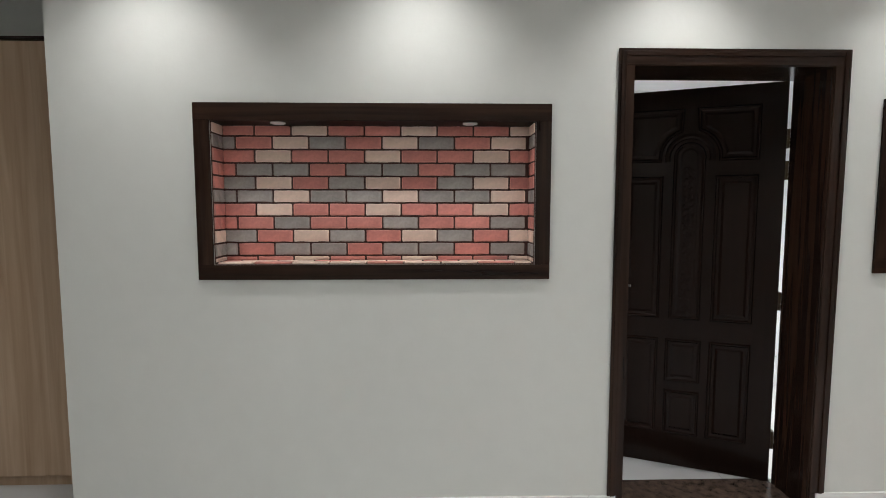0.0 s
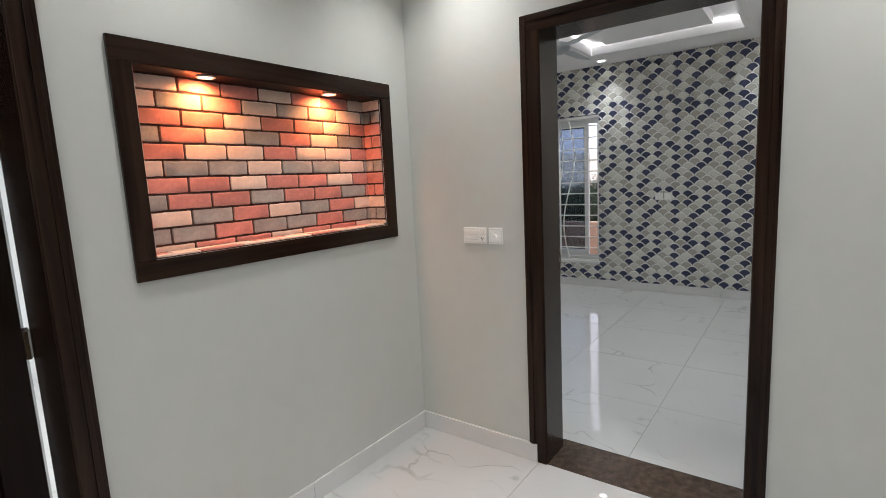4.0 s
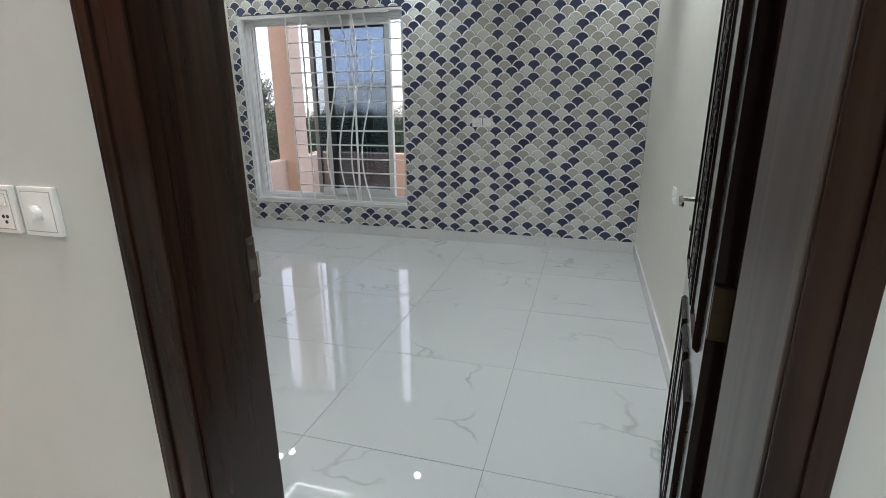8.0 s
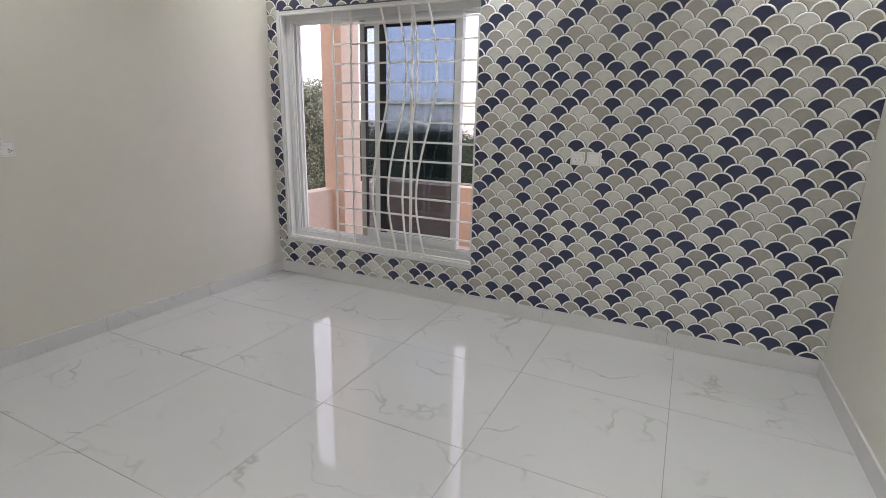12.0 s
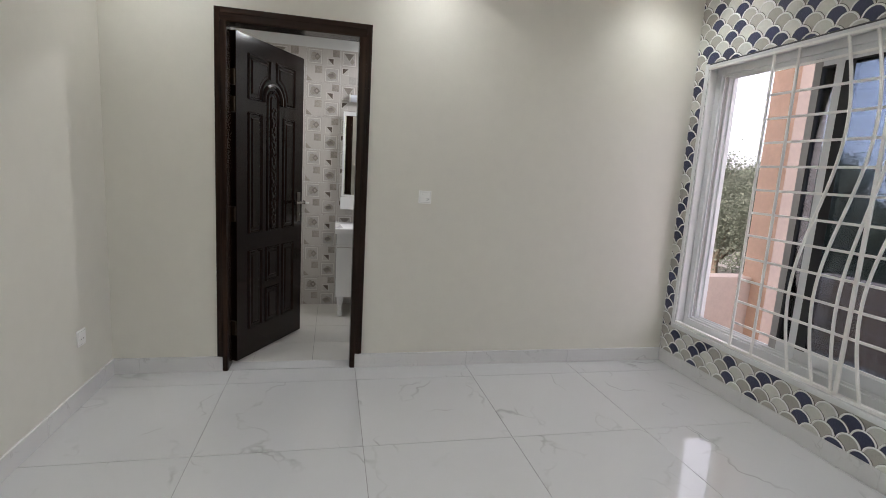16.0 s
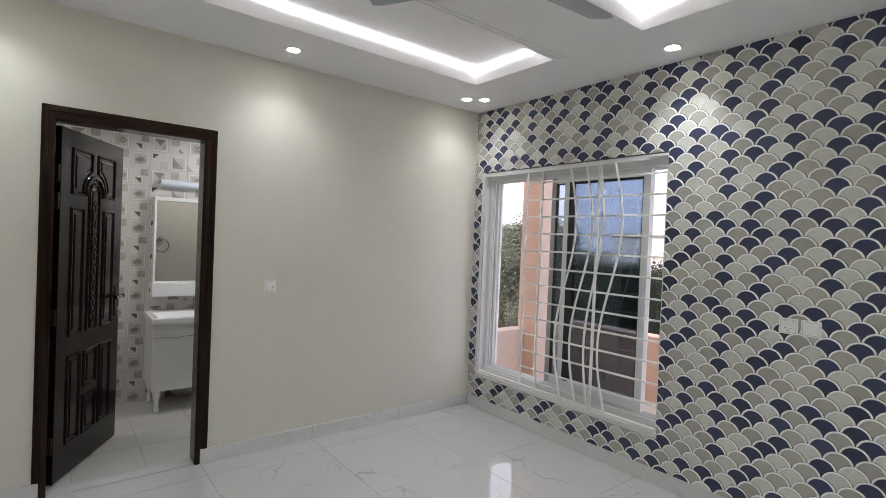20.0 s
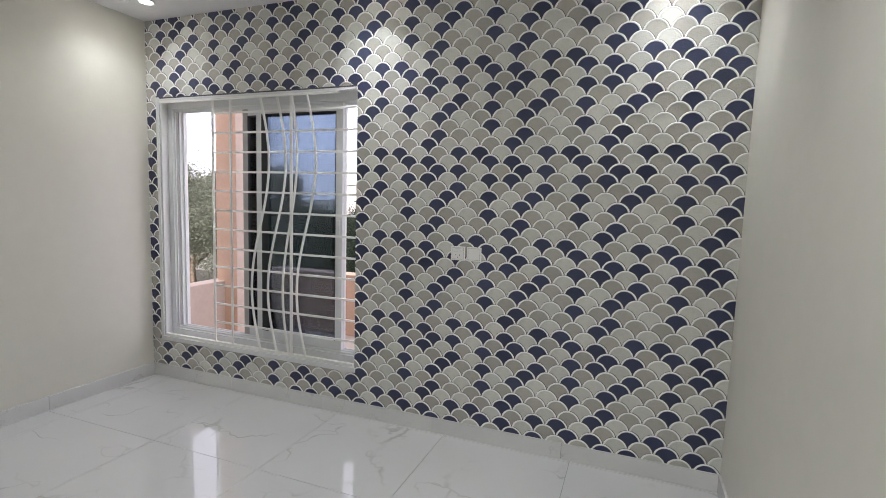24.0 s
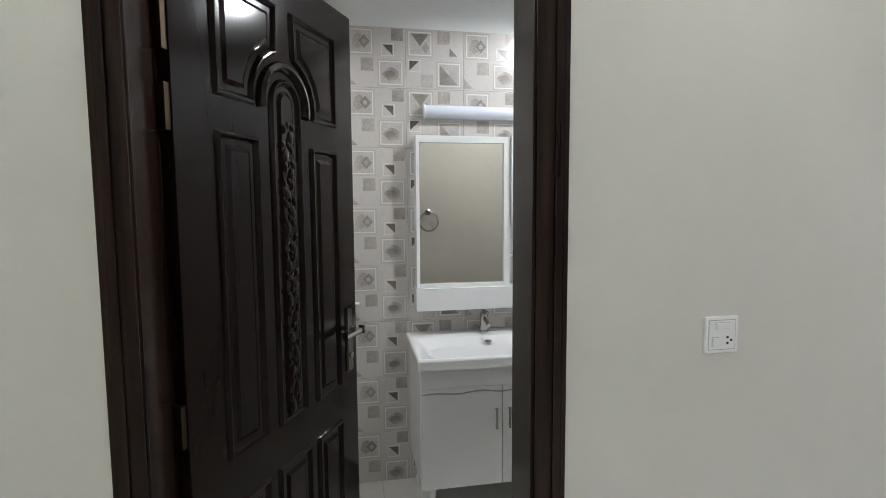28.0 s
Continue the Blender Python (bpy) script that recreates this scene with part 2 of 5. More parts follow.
FLOOR_TILE = marble("polished_marble_tile", (0.61, 0.615, 0.615), (0.32, 0.32, 0.305), 0.008, 1.0, 0.7, 2.6)
SKIRT_TILE = marble("skirting_marble", (0.75, 0.745, 0.74), (0.46, 0.45, 0.44), 0.22, 2.0, 0.6)
BATH_FLOOR = marble("bathroom_floor_tile", (0.55, 0.54, 0.51), (0.45, 0.43, 0.41), 0.3, 2.0, 0.4)
DARK_STONE = mat("brown_speckled_granite", (0.075, 0.052, 0.040), 0.15, vary=0.85, scale=26)
GROUT = mat("grey_grout", (0.30, 0.30, 0.29), 0.9, vary=0.1)
DARK_WOOD = wood("dark_stained_wood", (0.0080, 0.0038, 0.0026), (0.0350, 0.0180, 0.0115), 0.22, "Z", 0.28, 1.0, 0.2, 0.24)
DARK_WOOD_X = wood("dark_stained_wood_level", (0.0080, 0.0038, 0.0026), (0.0350, 0.0180, 0.0115), 0.22, "X", 0.28, 1.0, 0.2, 0.24)
DARK_WOOD_Y = wood("dark_stained_wood_across", (0.0080, 0.0038, 0.0026), (0.0350, 0.0180, 0.0115), 0.22, "Y", 0.28, 1.0, 0.2, 0.24)
LEAF_WOOD = wood("dark_polished_door_wood", (0.0088, 0.0047, 0.0034), (0.0118, 0.0061, 0.0044), 0.13, "Z", 0.52, 1.0, 0.13)
SOFFIT_WOOD = wood("matt_dark_stained_wood", (0.0080, 0.0038, 0.0026), (0.0270, 0.0132, 0.0082), 0.5, "X", 0.0, 1.0, 0.15)
# paler, greyer wood: the glossy jamb's reflection is put into its colour
SHEEN_WOOD = wood("reflection_paled_grained_wood", (0.024, 0.016, 0.012), (0.090, 0.066, 0.052), 0.30, "Z", 0.30, 1.0, 0.25, 0.30)
OAK = wood("light_oak_laminate", (0.32, 0.215, 0.135), (0.44, 0.32, 0.22), 0.45, "Z", 0.0, 1.0, 0.4)
CHROME = mat("brushed_chrome", (0.45, 0.43, 0.40), 0.2, 1.0, vary=0.05, scale=30)
STRIKE_HOLE = mat("bare_wood_latch_hole", (0.045, 0.020, 0.012), 0.8, vary=0.3, scale=40)
STRIKE = mat("dull_steel_strike", (0.14, 0.125, 0.11), 0.35, 1.0, vary=0.15, scale=30)
BRASS = mat("aged_brass_hinge", (0.050, 0.036, 0.022), 0.4, 1.0, vary=0.15, scale=40)
PVC = mat("white_pvc", (0.74, 0.75, 0.75), 0.35, vary=0.02)
PLASTIC = mat("white_switch_plastic", (0.92, 0.915, 0.89), 0.3, vary=0.01)
STEEL_WHITE = mat("white_painted_steel", (0.88, 0.87, 0.84), 0.35, vary=0.04, scale=20)
BLACK_RUBBER = mat("black_gasket", (0.012, 0.012, 0.014), 0.5)
SHADE_TRIM = mat("grey_shade_and_trim", (0.40, 0.385, 0.37), 0.4, vary=0.05)
CERAMIC = mat("white_ceramic", (0.82, 0.83, 0.84), 0.08, vary=0.01)
CABINET_WHITE = mat("white_gloss_lacquer", (0.78, 0.79, 0.80), 0.15, vary=0.01)
PLASTER_PEACH = mat("peach_painted_plaster", (0.64, 0.445, 0.325), 0.8, vary=0.08, scale=3, bump=0.2, bump_scale=30)
PLASTER_PINK = mat("pink_painted_plaster", (0.55, 0.448, 0.378), 0.8, vary=0.08, scale=3, bump=0.2, bump_scale=30)
TINT = glass("tinted_glass", (0.64, 0.685, 0.735))
BULB = glow("lit_lamp_face", (1.0, 0.97, 0.92), 1.5)
BULB_WARM = glow("lit_warm_lamp_face", (1.0, 0.80, 0.55), 1.1)
BULB_OFF = mat("frosted_lamp_face", (0.72, 0.68, 0.66), 0.3)
LED = glow("led_strip", (1.0, 0.98, 0.97), 0.30)
TUBE = mat("frosted_tube_cover", (0.66, 0.70, 0.78), 0.25, vary=0.02)
MIRROR = mat("mirror_silver", (0.80, 0.80, 0.78), 0.02, 1.0, vary=0.0)
BRICK = {"r": mat("red_brick", (0.58, 0.22, 0.185), 0.75, vary=0.30, scale=9, bump=0.6, bump_scale=13, island=0.14, fine=0.3),
         "t": mat("buff_brick", (0.74, 0.55, 0.455), 0.75, vary=0.18, scale=9, bump=0.6, bump_scale=13, island=0.10, fine=0.3),
         "g": mat("grey_brick", (0.335, 0.305, 0.285), 0.75, vary=0.34, scale=9, bump=0.6, bump_scale=13, island=0.16, fine=0.3)}
# red and buff bevels are paler: the edge highlight is put into the colour
EDGE = {"r": mat("red_brick_highlight_edge", (0.62, 0.26, 0.22), 0.8, vary=0.25, scale=12, bump=0.4, bump_scale=40),
        "t": mat("buff_brick_highlight_edge", (0.80, 0.63, 0.53), 0.8, vary=0.2, scale=12, bump=0.4, bump_scale=40),
        "g": mat("grey_brick_bevel_edge", (0.34, 0.30, 0.28), 0.8, vary=0.25, scale=12, bump=0.4, bump_scale=40)}
MORTAR = mat("dark_mortar", (0.075, 0.033, 0.026), 0.9, vary=0.2, scale=20)
NAVY = mat("navy_scallop", (0.042, 0.050, 0.108), 0.33, vary=0.16, scale=9, bump=0.45, bump_scale=130, island=0.16)
CREAM = mat("cream_scallop", (0.69, 0.685, 0.635), 0.36, vary=0.08, scale=9, bump=0.45, bump_scale=130, island=0.06)
GREIGE = mat("greige_scallop", (0.47, 0.45, 0.405), 0.36, vary=0.08, scale=9, bump=0.45, bump_scale=130, island=0.09)
RIM = mat("pale_scallop_rim", (0.88, 0.88, 0.86), 0.35, vary=0.04)
CONTOUR = mat("taupe_scallop_contour", (0.11, 0.105, 0.10), 0.4, vary=0.06)
PAPER_BACK = mat("wallpaper_ground", (0.10, 0.10, 0.11), 0.6, vary=0.1)


# ---- mesh helpers ----
def slab(bm, x0, y0, z0, x1, y1, z1, bevel=0.0):
    """A box between two corners, its edges rounded by bevel."""
    got = bmesh.ops.create_cube(bm, size=1.0)["verts"]
    for v in got:
        v.co = Vector((x0 + (v.co.x + 0.5) * (x1 - x0), y0 + (v.co.y + 0.5) * (y1 - y0), z0 + (v.co.z + 0.5) * (z1 - z0)))
    if bevel:
        es = list({e for v in got for e in v.link_edges})
        bmesh.ops.bevel(bm, geom=es, offset=bevel, segments=2, profile=0.7, affect="EDGES")
    return bm


def block(x0, y0, z0, x1, y1, z1, bevel=0.0):
    return slab(bmesh.new(), x0, y0, z0, x1, y1, z1, bevel)


def rod(bm, a, b, r, sides=10):
    """A round bar from a to b."""
    a, b = Vector(a), Vector(b)
    m = Matrix.Translation((a + b) / 2) @ (b - a).to_track_quat("Z", "Y").to_matrix().to_4x4()
    bmesh.ops.create_cone(bm, cap_ends=True, segments=sides, radius1=r, radius2=r, depth=(b - a).length, matrix=m)
    return bm


def lathe(bm, prof, sides=20, at=(0, 0, 0)):
    """A turned shape from (radius, height) pairs."""
    rings = []
    for r, h in prof:
        rings.append([bm.verts.new((at[0] + r * math.cos(2 * math.pi * i / sides), at[1] + r * math.sin(2 * math.pi * i / sides), at[2] + h)) for i in range(sides)])
    for p, q in zip(rings, rings[1:]):
        for i in range(sides):
            bm.faces.new((p[i], p[(i + 1) % sides], q[(i + 1) % sides], q[i]))
    bm.faces.new(rings[0][::-1])
    bm.faces.new(rings[-1])
    return bm


def mesh_of(name, bm, *mats):
    me = bpy.data.meshes.new(name)
    bmesh.ops.recalc_face_normals(bm, faces=bm.faces)
    bm.to_mesh(me)
    bm.free()
    for m in mats:
        me.materials.append(m)
    return me


def smooth(me, angle=40):
    for p in me.polygons:
        p.use_smooth = True
    me.set_sharp_from_angle(angle=radians(angle))
    return me


def part(name, bm, material, parent=None, label="", soft=False):
    me = mesh_of(name, bm, *(material if isinstance(material, (list, tuple)) else (material,)))
    if soft:
        smooth(me)
    ob = new(name, me)
    if parent:
        ob.parent = parent
    if label:
        tagged(ob, label)
    return ob


def thing(name, at, label, category, group="", turn=0.0):
    ob = new(name)
    ob.empty_display_size = 0.05
    ob.matrix_world = pose(*at, 0, 0, turn)
    return tagged(ob, label, category, group)


def setting(name, label="", category=""):
    return tagged(new(name), label, category, "", "structure")


def shell(axis, at0, at1, u0, u1, z0, z1, holes=()):
    """A wall (or, for axis "z", a flat slab) from at0 to at1 along the axis with holes (u0, z0, u1, z1) right through it.
    Material 0 lies on the at0 face, 1 on the at1 face, 2 on all edges."""
    us = sorted({u0, u1, *[v for h in holes for v in (h[0], h[2]) if u0 < v < u1]})
    zs = sorted({z0, z1, *[v for h in holes for v in (h[1], h[3]) if z0 < v < z1]})
    solid = {}
    for i in range(len(us) - 1):
        for j in range(len(zs) - 1):
            cu, cz = (us[i] + us[i + 1]) / 2, (zs[j] + zs[j + 1]) / 2
            solid[i, j] = not any(h[0] < cu < h[2] and h[1] < cz < h[3] for h in holes)

    def place(a, u, z):
        return {"x": (a, u, z), "y": (u, a, z), "z": (u, z, a)}[axis]

    bm = bmesh.new()
    made = {}

    def v(*k):
        if k not in made:
            made[k] = bm.verts.new(place(*k))
        return made[k]

    for (i, j), s in solid.items():
        if not s:
            continue
        c = [(us[i], zs[j]), (us[i + 1], zs[j]), (us[i + 1], zs[j + 1]), (us[i], zs[j + 1])]
        for n, a in enumerate((at0, at1)):
            bm.faces.new([v(a, *p) for p in c]).material_index = n
        for k, (di, dj) in enumerate(((0, -1), (1, 0), (0, 1), (-1, 0))):
            if not solid.get((i + di, j + dj)):
                p, q = c[k], c[(k + 1) % 4]
                bm.faces.new((v(at0, *p), v(at0, *q), v(at1, *q), v(at1, *p))).material_index = 2
    return bm


def wall(name, label, mats, *args):
    ob = part(name, shell(*args), mats)
    return tagged(ob, label, "wall", "", "structure")

# ---- large structure ----
BATH_CREAM = mat("beige_bathroom_tile_wall", (0.50, 0.47, 0.41), 0.25, vary=0.03, scale=2)
N1 = (-4.648, -3.148, 1.25, 1.915)       # inner edges of the two brick niches: x0, x1, z0, z1
N2 = (-1.443, -0.232, 1.272, 1.945)
D1 = (-2.695, -1.762)                    # clear openings of the three doors
D2 = (-1.692, -0.818)
D2_JAMB = 0.062                          # latch-side jamb of the bedroom door, deeper than its rebate
DB = (0.93, 1.708)
DOOR_H = 2.168
JAMB = 0.03
WIN = (0.314, 2.095, 0.34, 2.205)

wall("wall_lobby", "off-white painted lobby wall with two niches and a doorway", (LOBBY_PAINT, WHITE_PAINT, LOBBY_PAINT),
     "y", 0.0, 0.25, LOBBY_X0, 0.0, 0.0, 2.9,
     ((N1[0], N1[2], N1[1], N1[3]), (N2[0], N2[2], N2[1], N2[3]), (D1[0] - JAMB, -1, D1[1] + JAMB, DOOR_H + JAMB)))
wall("wall_bedroom_entry", "painted wall between lobby and bedroom with a doorway", (LOBBY_PAINT, BED_PAINT, LOBBY_PAINT),
     "x", 0.0, BX0, -4.4, BATH_Y0, 0.0, 2.95, ((D2[0] - JAMB, -1, D2[1] + D2_JAMB, DOOR_H + JAMB),))
wall("wall_bathroom_side", "cream painted bedroom wall with the bathroom doorway", (BED_PAINT, BATH_CREAM, BED_PAINT),
     "y", BY1, BATH_Y0, BX0, 4.39, 0.0, 2.95, ((DB[0] - JAMB, -1, DB[1] + JAMB, DOOR_H + JAMB),))
wall("wall_window_side", "bedroom wall papered with navy and cream scallops around a window", (PAPER_BACK, PLASTER_PINK, PVC),
     "x", BX1, 4.39, -2.15, BY1, 0.0, 2.95, ((WIN[0], WIN[2], WIN[1], WIN[3]),))
wall("wall_bedroom_south", "plain cream painted bedroom wall", (BED_PAINT, BED_PAINT, BED_PAINT),
     "y", BY0 - 0.2, BY0, BX0, BX1, 0.0, 2.95)
wall("wall_lobby_south", "plain off-white lobby wall", (LOBBY_PAINT, LOBBY_PAINT, LOBBY_PAINT), "y", -4.4, -4.25, -7.0, 0.0, 0.0, 2.9)
wall("wall_lobby_west", "plain off-white lobby wall", (LOBBY_PAINT, LOBBY_PAINT, LOBBY_PAINT), "x", -7.15, -7.0, -4.4, 0.9, 0.0, 2.9)
wall("wall_recess_back", "plain wall behind the wooden panel", (LOBBY_PAINT, LOBBY_PAINT, LOBBY_PAINT), "y", 0.75, 0.9, -7.0, LOBBY_X0, 0.0, 2.9)
wall("wall_recess_side", "plain side wall of the recess", (LOBBY_PAINT, WHITE_PAINT, LOBBY_PAINT), "x", LOBBY_X0, LOBBY_X0 + 0.2, 0.25, 3.3, 0.0, 2.9)
wall("wall_far_room", "white painted wall of the room behind the door", (WHITE_PAINT, WHITE_PAINT, WHITE_PAINT), "y", 3.2, 3.3, LOBBY_X0 + 0.2, 0.0, 0.0, 2.9)
wall("wall_far_room_east", "white painted side wall", (WHITE_PAINT, WHITE_PAINT, WHITE_PAINT), "x", -0.1, -0.003, 0.25, 3.2, 0.0, 2.9)
bath_wall = wall("wall_bathroom_back", "bathroom wall with patterned tiles below white paint", (WHITE_PAINT, WHITE_PAINT, WHITE_PAINT),
     "y", BATH_Y1, BATH_Y1 + 0.15, BX0, 3.2, 0.0, 2.7)
wall("wall_bathroom_east", "white painted bathroom wall", (WHITE_PAINT, WHITE_PAINT, WHITE_PAINT), "x", 3.2, 3.3, BATH_Y0, BATH_Y1 + 0.15, 0.0, 2.7)
wall("wall_bathroom_west", "beige tiled bathroom wall", (BATH_CREAM, BATH_CREAM, BATH_CREAM), "x", BX0 - 0.003, BX0 + 0.05, BATH_Y0, BATH_Y1, 0.0, 2.7)

# ceilings: dropped border with two lit trays
T1 = (0.85, 0.80, 3.51, 1.57)
T2 = (0.85, -1.31, 3.51, 0.18)
bm = shell("z", CEIL, 2.93, BX0, BX1, BY0, BY1, (T1, T2))
for x0, y0, x1, y1 in (T1, T2):
    slab(bm, x0 - 0.05, y0 - 0.05, 2.931, x1 + 0.05, y1 + 0.05, 2.97)
    for out, z0, z1 in ((0.055, CEIL - 0.006, CEIL - 0.0006), (0.030, CEIL - 0.013, CEIL - 0.0064)):
        for bx in ((x0 - out, y0 - out, x1 + out, y0 + 0.004), (x0 - out, y1 - 0.004, x1 + out, y1 + out),
                   (x0 - out, y0 + 0.004, x0 + 0.004, y1 - 0.004), (x1 - 0.004, y0 + 0.004, x1 + out, y1 - 0.004)):
            slab(bm, bx[0], bx[1], z0, bx[2], bx[3], z1)
slab(bm, T2[0] + 0.24, T2[1] + 0.24, CEIL + 0.02, T2[2] - 0.24, T2[3] - 0.24, 2.932)
tagged(part("ceiling_bedroom", bm, (CEIL_PAINT, CEIL_PAINT, CEIL_PAINT)), "white gypsum ceiling with two recessed lit trays", "ceiling", "", "structure")
for name, box in (("ceiling_lobby", (-7.0, -4.25, 2.8, 0.0, 0.75, 2.9)), ("ceiling_far_room", (LOBBY_X0 + 0.2, 0.25, 2.8, -0.1, 3.2, 2.9)),
                  ("ceiling_bathroom", (BX0, BATH_Y0, 2.6, 3.2, BATH_Y1, 2.7))):
    tagged(part(name, block(*box), CEIL_PAINT), "plain white painted ceiling", "ceiling", "", "structure")

for nm, (x0, y0, x1, y1) in (("t1", T1), ("t2", T2)):
    strip = thing("led_strip_light", ((x0 + x1) / 2, (y0 + y1) / 2, 2.895), "white LED strip light glowing inside a ceiling tray", "strip light", "tray strip lights")
    hx, hy = (x1 - x0) / 2 - 0.003, (y1 - y0) / 2 - 0.003
    for bx in ((-hx, -hy, hx, -hy + 0.012), (-hx, hy - 0.012, hx, hy), (-hx, -hy + 0.012, -hx + 0.012, hy - 0.012), (hx - 0.012, -hy + 0.012, hx, hy - 0.012)):
        part("tape", block(bx[0], bx[1], 0.008, bx[2], bx[3], 0.022), LED, strip)


# floors: slabs of grout below single tiles
def tiled_floor(name, label, box, xs, ys, material, base=GROUT, piece="tile", gap=0.0015, thick=0.012):
    x0, y0, x1, y1 = box
    ob = part(name, block(x0, y0, -0.10, x1, y1, -0.0035), base)
    tagged(ob, label, "floor", "", "structure")
    xs = [x0] + [x for x in xs if x0 + 0.01 < x < x1 - 0.01] + [x1]
    ys = [y0] + [y for y in ys if y0 + 0.01 < y < y1 - 0.01] + [y1]
    shared = {}
    for a, b in zip(xs, xs[1:]):
        for c, d in zip(ys, ys[1:]):
            w, h = round(b - a - 2 * gap, 4), round(d - c - 2 * gap, 4)
            if (w, h) not in shared:
                shared[w, h] = mesh_of(piece, block(-w / 2, -h / 2, -thick + 0.0, w / 2, h / 2, 0, 0.0008), material)
            t = new(piece, shared[w, h])
            t.location = ((a + b) / 2, (c + d) / 2, 0.0)
            t.parent = ob
    return ob


FX = [0.957 + 0.789 * k for k in range(-1, 5)]
FY = [-1.15 + 0.79 * k for k in range(-1, 5)]


def skirting(name, runs):
    """Runs of marble skirting tiles: (x, y) start, (x, y) end, and the unit normal into the room."""
    ob = setting(name, "pale marble skirting tiles along the wall", "skirting")
    for (ax, ay), (bx, by), (nx, ny) in runs:
        a, b = Vector((ax, ay, 0)), Vector((bx, by, 0))
        n = max(1, round((b - a).length / 0.79))
        for i in range(n):
            p, q = a.lerp(b, i / n), a.lerp(b, (i + 1) / n)
            d = (q - p).normalized() * 0.0008
            p, q = p + d, q - d
            lo = (min(p.x, q.x, p.x + nx * 0.012, q.x + nx * 0.012), min(p.y, q.y, p.y + ny * 0.012, q.y + ny * 0.012))
            hi = (max(p.x, q.x, p.x + nx * 0.012, q.x + nx * 0.012), max(p.y, q.y, p.y + ny * 0.012, q.y + ny * 0.012))
            c = ((lo[0] + hi[0]) / 2, (lo[1] + hi[1]) / 2)
            t = part("skirting_tile", block(lo[0] - c[0], lo[1] - c[1], 0.0005, hi[0] - c[0], hi[1] - c[1], 0.1, 0.003), SKIRT_TILE, ob)
            t.location = (c[0], c[1], 0)


AR = 0.078      # width of the door casing
FOOT = 0.1005   # the casing ends on the skirting
SK = 0.0345     # the skirting runs on to the casing's foot
skirting("baseboard_lobby", [((LOBBY_X0, 0), (D1[0] - SK, 0), (0, -1)), ((D1[1] + SK, 0), (-0.012, 0), (0, -1)),
                             ((0, 0), (0, D2[1] + SK + 0.02), (-1, 0)), ((0, D2[0] - SK), (0, -4.25), (-1, 0))])
skirting("baseboard_bedroom", [((BX0, BY1), (DB[0] - SK, BY1), (0, -1)), ((DB[1] + SK, BY1), (BX1 - 0.012, BY1), (0, -1)),
                               ((BX1, BY1), (BX1, BY0), (-1, 0)), ((BX0 + 0.012, BY0), (BX1 - 0.012, BY0), (0, 1)),
                               ((BX0, BY1 - 0.012), (BX0, D2[1] + SK + 0.02), (1, 0)), ((BX0, D2[0] - SK), (BX0, BY0), (1, 0))])


# ---- doors ----
def casing(name, label, axis, clear, faces, z_top=DOOR_H, depth=0.012, trim=0.0, jamb=JAMB, wide=0.0, sheen=None):
    """Door frame: two jambs and a head through the wall, and moulded casings on both faces. axis: the way the wall runs."""
    ob = setting(name, label, "door frame")
    u0, u1 = clear
    f0, f1 = faces

    def put(nm, u_a, f_a, z_a, u_b, f_b, z_b, level=False, bev=0.003):
        if axis == "x":
            part(nm, block(u_a, f_a, z_a, u_b, f_b, z_b, bev), DARK_WOOD_X if level else DARK_WOOD, ob)
        else:
            part(nm, block(f_a, u_a, z_a, f_b, u_b, z_b, bev), DARK_WOOD_Y if level else DARK_WOOD, ob)

    # hinge jamb in the wood with the painted reflection
    if sheen:
        part("jamb", block(f0 - 0.004, u0 - JAMB + 0.001, 0.0, f1 + 0.004, u0, z_top, 0.003), sheen, ob, "grained jamb, its grey reflection painted into the colour")
    else:
        put("jamb", u0 - JAMB + 0.001, f0 - 0.004, 0.0, u0, f1 + 0.004, z_top)
    put("jamb", u1, f0 - 0.004, 0.0, u1 + jamb - 0.001, f1 + 0.004, z_top)
    put("head", u0 - JAMB + 0.001, f0 - 0.004, z_top, u1 + jamb - 0.001, f1 + 0.004, z_top + JAMB - 0.001, True)
    for s, f in ((-1, f0), (1, f1))[: 1 if axis == "y" else 2]:
        a, b = sorted((f + s * 0.0045, f + s * depth))
        c, d = sorted((f + s * depth, f + s * (depth + 0.006)))
        put("casing", u0 - AR + trim, a, FOOT, u0 - 0.004, b, z_top + 0.004)
        put("casing", u1 + 0.004, a, FOOT, u1 + AR + wide, b, z_top + 0.004)
        put("casing_foot", u0 - 0.034, a, 0.0, u0 - 0.004, b, FOOT - 0.0005)
        put("casing_foot", u1 + 0.004, a, 0.0, u1 + 0.034 + wide, b, FOOT - 0.0005)
        put("casing", u0 - AR + trim, a, z_top + 0.004, u1 + AR + wide, b, z_top + AR, True)
        put("casing_bead", u0 - AR + trim + 0.012, c, FOOT, u0 - AR + trim + 0.034, d, z_top + AR - 0.012, False, 0.004)
        put("casing_bead", u1 + AR + wide - 0.034, c, FOOT, u1 + AR + wide - 0.012, d, z_top + AR - 0.012, False, 0.004)
        put("casing_bead", u0 - AR + trim + 0.034, c, z_top + AR - 0.034, u1 + AR + wide - 0.034, d, z_top + AR - 0.012, True, 0.004)
    return ob


